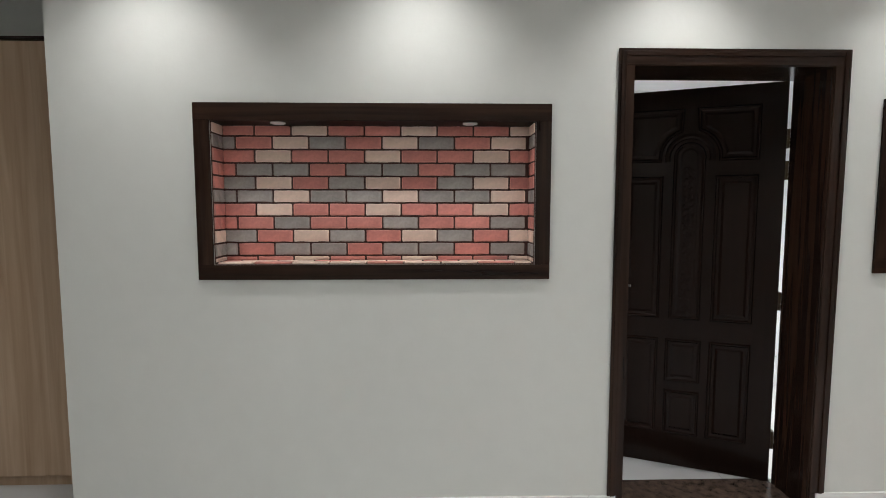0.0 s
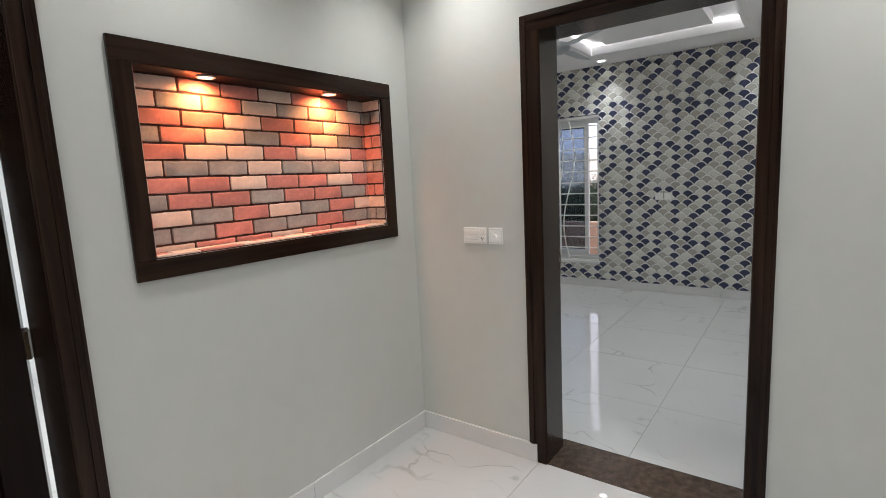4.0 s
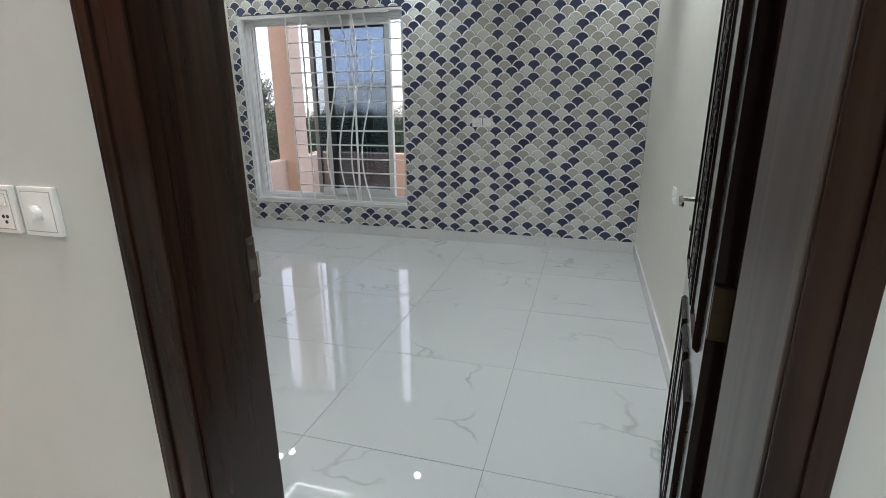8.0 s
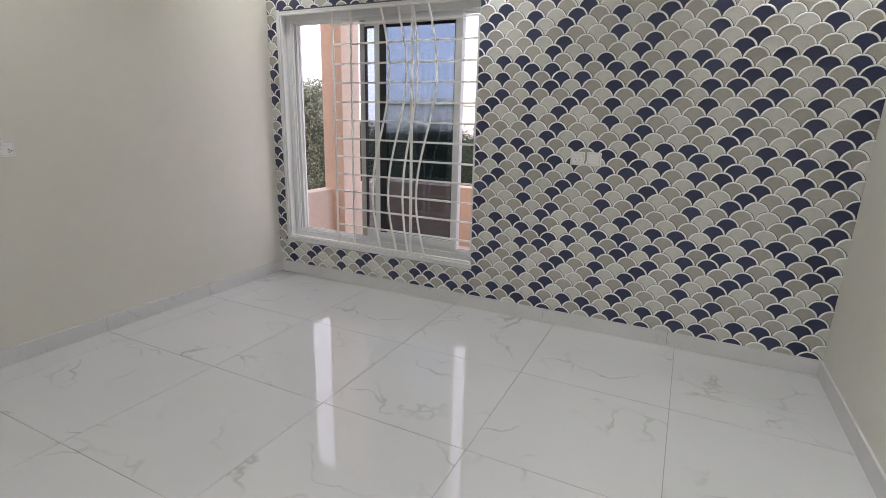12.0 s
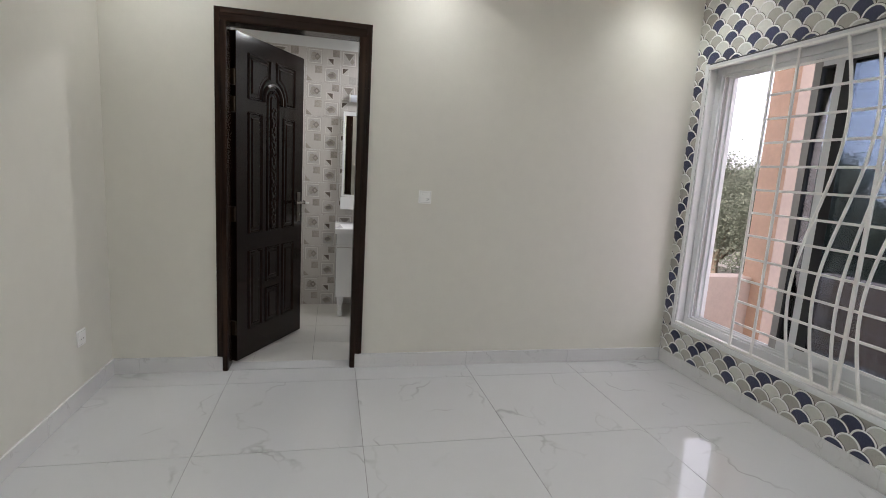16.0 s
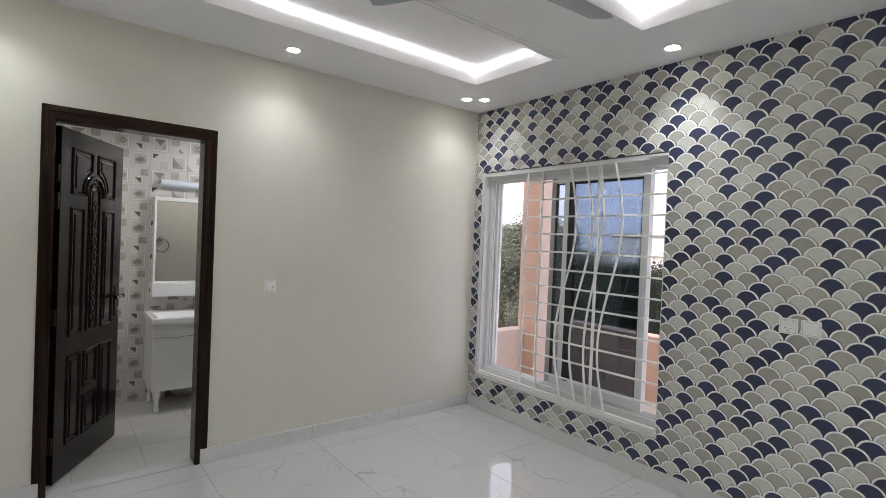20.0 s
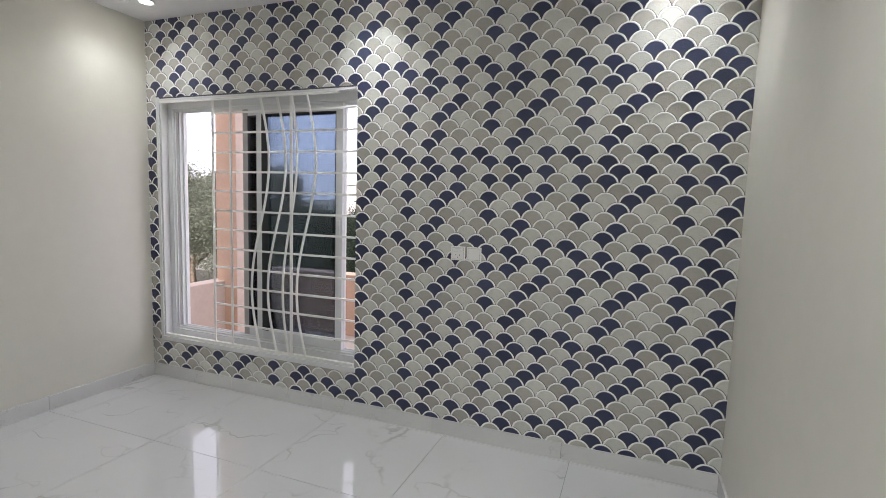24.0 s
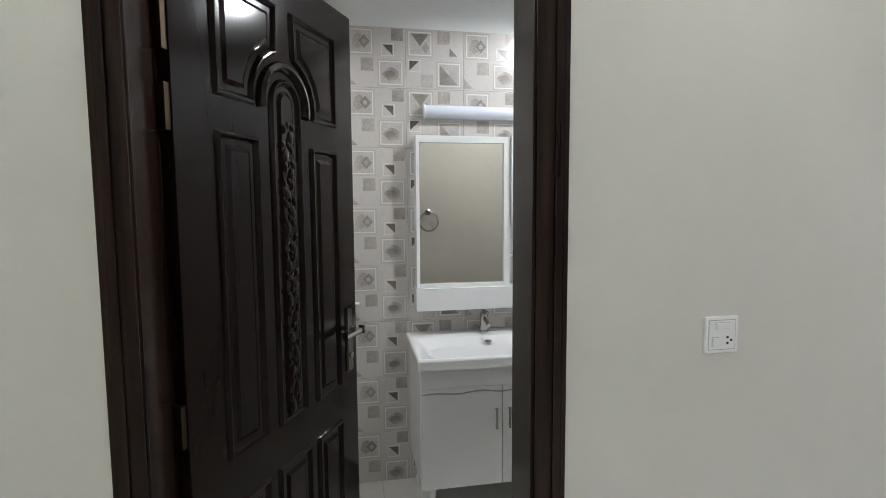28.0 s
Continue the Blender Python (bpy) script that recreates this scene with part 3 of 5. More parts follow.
def outline_ring(bm, pts, side, w=0.021, rise=0.010, y0=0.02):
    """A raised bead that follows a closed outline on the door's face."""
    n = len(pts)
    rows = []
    for k, (off, h) in enumerate(((0.0, 0.0), (w * 0.16, rise * 0.55), (w * 0.34, rise), (w * 0.52, rise * 0.95), (w * 0.75, rise * 0.35), (w, -0.001), (w + 0.006, -0.001))):
        ring = []
        for i in range(n):
            p, a, b = Vector(pts[i]), Vector(pts[i - 1]), Vector(pts[(i + 1) % n])
            d1, d2 = (p - a).normalized(), (b - p).normalized()
            nrm = Vector((-(d1.y + d2.y), d1.x + d2.x))
            nrm = nrm.normalized() / max(0.5, math.sqrt((1 + d1.dot(d2)) / 2))
            q = p + nrm * off
            ring.append(bm.verts.new((q.x, side * (y0 + h), q.y)))
        rows.append(ring)
    for r1, r2 in zip(rows, rows[1:]):
        for i in range(n):
            bm.faces.new((r1[i], r1[(i + 1) % n], r2[(i + 1) % n], r2[i]))


def field(bm, pts, side, inset=0.045, rise=0.006, y0=0.02):
    """The raised field of a panel, its edge chamfered."""
    n = len(pts)
    rows = []
    for off, h in ((inset - 0.012, 0.0), (inset, rise)):
        ring = []
        for i in range(n):
            p, a, b = Vector(pts[i]), Vector(pts[i - 1]), Vector(pts[(i + 1) % n])
            d1, d2 = (p - a).normalized(), (b - p).normalized()
            nrm = Vector((-(d1.y + d2.y), d1.x + d2.x)).normalized() / max(0.5, math.sqrt((1 + d1.dot(d2)) / 2))
            q = p + nrm * off
            ring.append(bm.verts.new((q.x, side * (y0 + h), q.y)))
        rows.append(ring)
    for i in range(n):
        bm.faces.new((rows[0][i], rows[0][(i + 1) % n], rows[1][(i + 1) % n], rows[1][i]))
    bm.faces.new(rows[1])


def rect(x0, z0, x1, z1):
    return [(x0, z0), (x1, z0), (x1, z1), (x0, z1)]


def arch(x0, z0, x1, z1, steps=10):
    r, c = (x1 - x0) / 2, (x0 + x1) / 2
    return [(x0, z0), (x1, z0)] + [(c + r * math.cos(math.pi * i / steps), z1 - r + r * math.sin(math.pi * i / steps)) for i in range(steps + 1)]


def door_panels(w, h):
    """Outlines of the panels on one face, and of the arched middle panel."""
    m = 0.115
    c0, c1 = w * 0.41, w * 0.59
    lock, top, spring = h * 0.375, h * 0.951, h * 0.828
    r = (c1 - c0) / 2 + 0.062
    left = [(m, spring - 0.026)] + [(w / 2 - r * math.cos(a), spring + r * math.sin(a)) for a in (0.2, 0.5, 0.8, 1.1, 1.3)] + [(w / 2 - 0.03, top), (m, top)]
    left.insert(1, (w / 2 - r, spring - 0.026))
    right = [(w - x, z) for x, z in left][::-1]
    rows = [rect(m, lock + 0.06, c0 - 0.05, spring - 0.105), rect(c1 + 0.05, lock + 0.06, w - m, spring - 0.105), left, right,
            rect(m, 0.19, c0 - 0.05, lock - 0.055), rect(c1 + 0.05, 0.19, w - m, lock - 0.055),
            rect(c0 - 0.012, 0.19, c1 + 0.012, lock * 0.56), rect(c0 - 0.012, lock * 0.62, c1 + 0.012, lock - 0.055)]
    return rows, arch(c0, lock + 0.06, c1, spring + (c1 - c0) / 2)


def door_leaf(name, label, w, h, parent):
    """Panelled leaf from the hinge at x = 0 to x = w, its middle at y = 0."""
    leaf = part(name, block(0, -0.02, 0, w, 0.02, h, 0.002), LEAF_WOOD, parent, label)
    rects, top = door_panels(w, h)
    for side in (-1, 1):
        for pts in rects + [top]:
            bm = bmesh.new()
            outline_ring(bm, pts, side)
            field(bm, pts, side)
            part("panel", bm, LEAF_WOOD, leaf)
        bm = bmesh.new()
        c, ra, zs = w / 2, w * 0.09 + 0.048, h * 0.828
        rows = []
        for i in range(17):
            a = math.pi * (i - 1) / 14
            ca, sa = math.cos(a), math.sin(a)
            rows.append([bm.verts.new((c - (ra - d) * ca, side * (0.02 + hh), zs + (ra - d) * sa)) for d, hh in ((0.0, -0.002), (0.006, 0.011), (0.018, 0.014), (0.028, 0.008), (0.032, -0.002))])
        for p, q in zip(rows, rows[1:]):
            for k in range(4):
                bm.faces.new((p[k], p[k + 1], q[k + 1], q[k]))
        part("arch_moulding", bm, LEAF_WOOD, leaf, "", True)
        bm = bmesh.new()
        rng = random.Random(5)
        z = h * 0.375 + 0.10
        k = 0
        while z < h * 0.80:
            s = 1 if k % 2 else -1
            for dx, dz, rr in ((0.012 * s, 0.0, 0.016), (-0.014 * s, 0.022, 0.011), (0.022 * s, 0.030, 0.009), (0.0, 0.034, 0.008)):
                m = Matrix.Translation((w / 2 + dx, side * 0.026, z + dz)) @ Euler((0, rng.uniform(-0.8, 0.8), 0)).to_matrix().to_4x4() @ Matrix.Diagonal((rr, 0.007, rr * 1.7, 1))
                bmesh.ops.create_icosphere(bm, subdivisions=1, radius=1, matrix=m)
            z += 0.052
            k += 1
        part("carving", bm, LEAF_WOOD, leaf, "carved vine relief", True)
        part("handle_plate", block(w - 0.072, side * 0.02, 0.905, w - 0.034, side * 0.025, 1.13, 0.002), STRIKE, leaf, "narrow dull steel handle plate")
        bm = rod(bmesh.new(), (w - 0.052, side * 0.024, 1.055), (w - 0.052, side * 0.068, 1.055), 0.009)
        slab(bm, w - 0.165, side * 0.060, 1.046, w - 0.045, side * 0.074, 1.064, 0.005)
        rod(bm, (w - 0.052, side * 0.024, 0.96), (w - 0.052, side * 0.032, 0.96), 0.011)
        part("handle", bm, CHROME, leaf, "chrome lever handle on a long plate")
    bm = block(w - 0.0005, -0.012, 0.88, w + 0.0015, 0.012, 1.1)
    slab(bm, w + 0.001, -0.007, 1.03, w + 0.010, 0.007, 1.07, 0.002)
    part("lock_plate", bm, CHROME, leaf, "steel lock face plate")
    return leaf


def hinges(parent, side):
    """Four butt hinges, two of them close together near the top; the knuckles lie on the side to which the door opens."""
    for z in (0.185, 0.955, 1.65, 1.815):
        bm = rod(bmesh.new(), (-0.004, side * 0.026, z), (-0.004, side * 0.026, z + 0.1), 0.0065)
        rod(bm, (-0.004, side * 0.026, z - 0.004), (-0.004, side * 0.026, z + 0.104), 0.0045)
        hinge = part("hinge", bm, BRASS, parent, "dull brass hinge")
        part("hinge_plate", block(-0.0030, -0.017, z + 0.001, -0.0003, 0.019, z + 0.099, 0.0006), BRASS, hinge)
        part("hinge_plate", block(-0.0150, -0.017, z + 0.001, -0.0034, 0.019, z + 0.099, 0.0006), BRASS, hinge)


def door(name, label, hinge, turn, w, h=2.145, knuckle=-1):
    ob = thing(name, (hinge[0], hinge[1], 0.012), label, "door", "panelled doors", turn)
    door_leaf("leaf", "dark carved panel door leaf", w, h, ob)
    hinges(ob, knuckle)
    return ob


casing("door_frame_1", "dark brown wooden door frame in the lobby wall", "x", D1, (0.0, 0.25))
entry = casing("door_frame_2", "dark brown wooden door frame of the bedroom", "y", D2, (0.0, 0.196), jamb=D2_JAMB, wide=0.02, sheen=SHEEN_WOOD)
part("rebate", block(0.2005, D2[1] + 0.044, 0.0, 0.256, D2[1] + D2_JAMB - 0.001, DOOR_H + 0.012, 0.002), DARK_WOOD, entry)
part("rebate", block(0.2005, D2[0] - 0.029, 0.0, 0.262, D2[0] - 0.014, DOOR_H + 0.012, 0.002), DARK_WOOD, entry)
part("rebate", block(0.2005, D2[0] - 0.029, DOOR_H + 0.013, 0.262, D2[1] + D2_JAMB - 0.001, DOOR_H + 0.028, 0.002), DARK_WOOD_Y, entry)
strike = part("strike_plate", block(0.174, D2[1] - 0.0022, 0.985, 0.199, D2[1] + 0.002, 1.120, 0.0008), STRIKE, entry, "steel strike plate with two latch holes")
part("strike_lip", block(0.1985, D2[1] - 0.0026, 1.03, 0.2085, D2[1] + 0.001, 1.085, 0.001), CHROME, strike)
for z0, z1 in ((1.075, 1.105), (1.0, 1.05)):
    part("latch_hole", block(0.180, D2[1] - 0.0028, z0, 0.193, D2[1] + 0.002, z1), STRIKE_HOLE, strike, "dark brown latch hole")
casing("door_frame_3", "dark brown wooden door frame of the bathroom", "x", DB, (BY1, BATH_Y0), trim=0.012)
door("wooden_door", "dark stained carved wooden door standing slightly ajar", (-1.775, 0.27), 180 - 23, 0.90, 2.158)
door("wooden_door", "dark stained carved wooden door standing wide open", (0.285, -1.70), -8.3, 0.89)
door("wooden_door", "dark stained carved wooden door half open into the bathroom", (0.942, 2.358), 61.5, 0.775, knuckle=1)
for nm, box in (("threshold_1", (D1[0], 0.0, -0.02, D1[1], 0.30, 0.004)), ("threshold_2", (0.0, D2[0], -0.02, 0.278, D2[1] + 0.03, 0.004))):
    tagged(part(nm, block(*box, 0.002), DARK_STONE), "dark brown marble threshold", "threshold", "", "structure")
tagged(part("threshold_3", block(DB[0], BY1, -0.02, DB[1], BATH_Y0, 0.003, 0.001), FLOOR_TILE), "pale marble bathroom threshold", "threshold", "", "structure")

# wooden panel in the recess
panel = thing("wardrobe_panel", (-5.98, 0.31, 0.0), "light oak laminate wardrobe front beside the lobby wall", "wardrobe")
part("body", block(-1.0, 0.0, 0.06, 0.60, 0.42, 2.36), OAK, panel)
part("door", block(-0.2, -0.018, 0.07, 0.598, -0.001, 2.355, 0.002), OAK, panel)
part("door", block(-1.0, -0.018, 0.07, -0.204, -0.001, 2.355, 0.002), OAK, panel)
part("plinth", block(-1.0, 0.02, 0.0, 0.60, 0.42, 0.059), OAK, panel)
part("edge_strip", block(-1.0, -0.02, 2.362, 0.60, 0.42, 2.378), DARK_WOOD_X, panel)

# ---- niches ----
ROWS = ["rrt", "grt", "rtr", "rgg", "gtr", "ggt", "rtr", "rrg", "grt", "grg"]


def niche(name, label, lit, x0, x1, z0, z1, lamps, top, starts, courses, depth=0.12):
    ob = setting(name, label, "niche")
    fw = 0.07
    for nm, bx, m in (("frame_rail", (x0 - fw, -0.016, z1, x1 + fw, -0.0005, z1 + 0.078), DARK_WOOD_X), ("frame_rail", (x0 - fw, -0.016, z0 - 0.07, x1 + fw, -0.0005, z0), DARK_WOOD_X),
                      ("frame_stile", (x0 - fw, -0.0155, z0, x0, -0.0005, z1), DARK_WOOD), ("frame_stile", (x1, -0.0155, z0, x1 + fw, -0.0005, z1), DARK_WOOD)):
        part(nm, block(*bx, 0.003), m, ob)
    part("soffit", block(x0, -0.012, z1 - 0.003, x1, depth, z1 + 0.012), SOFFIT_WOOD, ob, "dark wood top board")
    bm = block(x0 + 0.001, depth, z0 + 0.001, x1 - 0.001, depth + 0.05, z1 - 0.0035)
    slab(bm, x0 + 0.0005, 0.001, z0 + 0.001, x0 + 0.004, depth, z1 - 0.0035)
    slab(bm, x1 - 0.004, 0.001, z0 + 0.001, x1 - 0.0005, depth, z1 - 0.0035)
    slab(bm, x0 + 0.004, 0.001, z0 + 0.0005, x1 - 0.004, depth, z0 + 0.004)
    part("mortar", bm, MORTAR, ob)
    L, H, g = 0.1763, 0.0643, 0.0043
    cache = {}
    wobble = random.Random(9)

    def brick(kind, a, b, lo, hi, face):
        """One brick slip from a to b along its wall and lo to hi across it."""
        w, h = round(b - a - 2 * g, 4), round(hi - lo - 2 * g, 4)
        if w < 0.008 or h < 0.008:
            return
        key = (kind, w, h, face, wobble.randrange(3))
        if key not in cache:
            t = 0.007
            box = {"back": (-w / 2, -t, -h / 2, w / 2, 0.004, h / 2), "left": (-0.004, -w / 2, -h / 2, t, w / 2, h / 2), "right": (-t, -w / 2, -h / 2, 0.004, w / 2, h / 2),
                   "floor": (-w / 2, -h / 2, -0.004, w / 2, h / 2, t)}[face]
            bm = block(*box, min(0.005, w / 4, h / 4))
            bmesh.ops.recalc_face_normals(bm, faces=bm.faces)
            # bevel faces take the painted edge highlight
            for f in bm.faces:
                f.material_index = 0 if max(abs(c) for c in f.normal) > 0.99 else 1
            if face == "back" and w > 0.06:
                cut = [e for e in bm.edges if abs(e.verts[0].co.x - e.verts[1].co.x) > w * 0.7]
                bmesh.ops.subdivide_edges(bm, edges=cut, cuts=4)
                for v in bm.verts:
                    if v.co.y < 0:
                        v.co += Vector((wobble.uniform(-1, 1) * 0.0012, wobble.uniform(-1, 1) * 0.0010, wobble.uniform(-1, 1) * 0.0016))
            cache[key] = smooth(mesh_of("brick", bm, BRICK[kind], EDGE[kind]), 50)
        o = new("brick", cache[key])
        u, v = (a + b) / 2, (lo + hi) / 2
        o.location = {"back": (u, depth, v), "left": (x0 + 0.004, u, v), "right": (x1 - 0.004, u, v), "floor": (u, v, z0 + 0.004)}[face]
        o.parent = ob

    for r in range(11):
        hi, lo = min(top - r * H, z1 - 0.002), max(top - (r + 1) * H, z0 + 0.006)
        if hi - lo < 0.02:
            continue
        pat = courses[r % 10]
        k = 0
        a = starts[r % 2]
        while a < x1 - 0.005:
            p, q = max(a, x0 + 0.006), min(a + L, x1 - 0.006)
            idx = k % 3
            brick(pat[idx], p, q, lo, hi, "back")
            a += L
            k += 1
        cut = depth * (0.45 if r % 2 else 0.0)
        left_kind, right_kind = pat[2 if r % 2 == 0 else 0], pat[(k - 1) % 3]
        for nm, kd in (("left", left_kind), ("right", right_kind)):
            if cut:
                brick(kd, 0.0, depth - cut, lo, hi, nm)
                brick(kd, depth - cut, depth, lo, hi, nm)
            else:
                brick(kd, 0.0, depth, lo, hi, nm)
    for j, (lo, hi) in enumerate(((0.002, 0.058), (0.058, depth - 0.006))):
        a, k = x0 - (L * 0.5 if j else 0), 0
        while a < x1 - 0.01:
            brick("rtt"[k % 3] if j else "trt"[k % 3], max(a, x0 + 0.008), min(a + L, x1 - 0.008), lo, hi, "floor")
            a += L
            k += 1
    for lx, ly in lamps:
        lamp = thing("niche_spotlight", (lx, ly, z1 - 0.003), "small round recessed spotlight in the niche top, " + ("glowing warm" if lit else "switched off"), "spotlight", "niche spotlights")
        part("ring", lathe(bmesh.new(), [(0.021, 0.0), (0.034, -0.001), (0.036, -0.005), (0.030, -0.008), (0.022, -0.004)], 24), PVC, lamp, "white ring", True)
        part("lens", lathe(bmesh.new(), [(0.0215, -0.0005), (0.0215, -0.004), (0.012, -0.006)], 20), BULB_WARM if lit else BULB_OFF, lamp, "glowing lens" if lit else "frosted lens", True)
    return ob


niche("niche_1", "unlit brick-lined wall niche in a dark wood frame", False, *N1, ((-4.347, 0.03), (-3.453, 0.03)), 1.9255, (-4.664, -4.756), ROWS)
niche("niche_2", "brick-lined wall niche lit by warm spotlights, in a dark wood frame", True, *N2, ((-1.16, 0.036), (-0.546, 0.036)), 1.9495, (-1.411, -1.498), ["trr", "tgr", "rrt", "grt", "rtt", "tgg", "rrt", "grr", "tgr", "ggr"])

# ---- ceiling fixtures ----
def downlight(x, y, z, room):
    lamp = thing("downlight", (x, y, z), f"round white recessed downlight, lit, in the {room} ceiling", "downlight", f"{room} downlights")
    part("ring", lathe(bmesh.new(), [(0.040, 0.0), (0.058, -0.001), (0.060, -0.006), (0.052, -0.010), (0.041, -0.006)], 28), PVC, lamp, "", True)
    part("lens", lathe(bmesh.new(), [(0.0405, -0.001), (0.0405, -0.006), (0.025, -0.011)], 24), BULB, lamp, "glowing lens", True)


for lx, ly in BED_LAMPS:
    downlight(lx, ly, CEIL, "bedroom")
# the added, unseen lobby lamps get fixtures too
for lx, ly in LOBBY_LAMPS:
    downlight(lx, ly, 2.8, "lobby")

fan = thing("ceiling_fan", (2.31, 0.07, CEIL), "pale grey ceiling fan hanging at rest below the bedroom ceiling", "ceiling fan")
FAN_PAINT = mat("pale_blue_grey_enamel", (0.40, 0.44, 0.46), 0.35, vary=0.03)
part("rod", rod(bmesh.new(), (0, 0, 0.1175), (0, 0, -0.12), 0.012), FAN_PAINT, fan)
part("canopy", lathe(bmesh.new(), [(0.055, 0.116), (0.055, 0.08), (0.02, 0.05)], 24), FAN_PAINT, fan, "", True)
part("motor", lathe(bmesh.new(), [(0.03, -0.10), (0.10, -0.125), (0.115, -0.16), (0.10, -0.195), (0.03, -0.215)], 28), FAN_PAINT, fan, "", True)
for k in range(3):
    ang = radians(-3 + 120 * k)
    bm = bmesh.new()
    for s, (r0, w0) in enumerate(((0.10, 0.05), (0.16, 0.075), (0.40, 0.068), (0.60, 0.062), (0.64, 0.045))):
        for dy in (-1, 1):
            for dz in (0, 1):
                bm.verts.new((r0, dy * w0, -0.165 + dy * 0.012 + dz * 0.004))
    bm.verts.ensure_lookup_table()
    for s in range(4):
        a, b = s * 4, (s + 1) * 4
        for p, q in ((0, 1), (1, 3), (3, 2), (2, 0)):
            bm.faces.new((bm.verts[a + p], bm.verts[a + q], bm.verts[b + q], bm.verts[b + p]))
    bm.faces.new([bm.verts[i] for i in (16, 17, 19, 18)])
    bm.faces.new([bm.verts[i] for i in (0, 2, 3, 1)])
    bmesh.ops.rotate(bm, verts=bm.verts, cent=(0, 0, 0), matrix=Matrix.Rotation(ang, 3, "Z"))
    part("blade", bm, FAN_PAINT, fan)


# ---- switches and sockets ----
# grey strips that paint the shadow line round insets and rockers
SEAM = mat("shaded_plastic_seam", (0.50, 0.49, 0.47), 0.5)
SLOT = mat("dark_socket_slot", (0.03, 0.03, 0.03), 0.5)


def plate(name, label, at, turn, w, h, keys=(), holes=(), knob=False, pin=0.0032):
    """Wall plate that faces -y at turn 0; keys: (x, z, w, h) rockers; holes: (x, z)."""
    ob = thing(name, at, label, "socket" if holes else "switch", "", turn)
    part("plate", block(-w / 2, -0.009, -h / 2, w / 2, 0.0, h / 2, 0.0025), PLASTIC, ob)
    part("seam", block(-w / 2 + 0.0072, -0.0094, -h / 2 + 0.0072, w / 2 - 0.0072, -0.0088, h / 2 - 0.0072), SEAM, ob)
    part("inset", block(-w / 2 + 0.009, -0.0105, -h / 2 + 0.009, w / 2 - 0.009, -0.0085, h / 2 - 0.009, 0.0008), PLASTIC, ob)
    for x, z, kw, kh in keys:
        part("seam", block(x - kw / 2 - 0.0012, -0.0108, z - kh / 2 - 0.0012, x + kw / 2 + 0.0012, -0.0101, z + kh / 2 + 0.0012), SEAM, ob)
        part("rocker", block(x - kw / 2, -0.0145, z - kh / 2, x + kw / 2, -0.010, z + kh / 2, 0.0012), PLASTIC, ob)
    for x, z in holes:
        part("socket_hole", rod(bmesh.new(), (x, -0.0112, z), (x, -0.009, z), pin, 12), SLOT, ob)
    if knob:
        part("toggle_base", block(-0.017, -0.0125, -0.014, 0.010, -0.0095, 0.012, 0.001), PLASTIC, ob)
        part("knob", rod(bmesh.new(), (0, -0.026, 0), (0, -0.010, 0), 0.011, 16), PLASTIC, ob)
    return ob


plate("switch_plate", "white double-gang switch plate on the lobby wall", (0.0, -0.425, 1.199), -90, 0.142, 0.086,
      ((-0.02, 0.018, 0.075, 0.020), (-0.02, -0.012, 0.075, 0.016), (0.045, 0.018, 0.022, 0.020)), ((0.042, -0.012), (0.052, -0.012), (0.047, -0.022)))
plate("dimmer_plate", "white fan dimmer plate with a small knob on the lobby wall", (0.0, -0.553, 1.199), -90, 0.082, 0.086, (), (), True)
plate("socket_plate", "white socket plate on the scalloped wallpaper", (BX1 - 0.0105, -0.417, 1.18), -90, 0.09, 0.086, ((0.0, 0.02, 0.05, 0.018),), ((-0.012, -0.010), (0.012, -0.010), (0.0, -0.024)))
plate("blank_plate", "white blank plate on the scalloped wallpaper", (BX1 - 0.0105, -0.521, 1.18), -90, 0.09, 0.086)
plate("socket_plate", "white switched socket beside the bathroom door", (2.174, BY1, 1.195), 0, 0.086, 0.086, ((0.0, 0.022, 0.034, 0.014), (-0.018, -0.016, 0.016, 0.020)), ((0.014, -0.006), (0.014, -0.020), (0.024, -0.013)))
plate("socket_plate", "white low socket plate on the entry wall", (BX0, 1.84, 0.37), 90, 0.086, 0.086, (), ((-0.012, -0.006), (0.012, -0.006)))
plate("socket_plate", "white three-pin socket plate on the bedroom entry wall", (BX0, 0.862, 1.19), 90, 0.09, 0.09, (), ((0.0, 0.014), (-0.013, -0.010), (0.013, -0.010)), False, 0.006)
plate("socket_plate", "white socket plate on the plain bedroom wall", (2.317, BY0, 0.87), 180, 0.086, 0.086, (), ((-0.012, -0.006), (0.012, -0.006)))

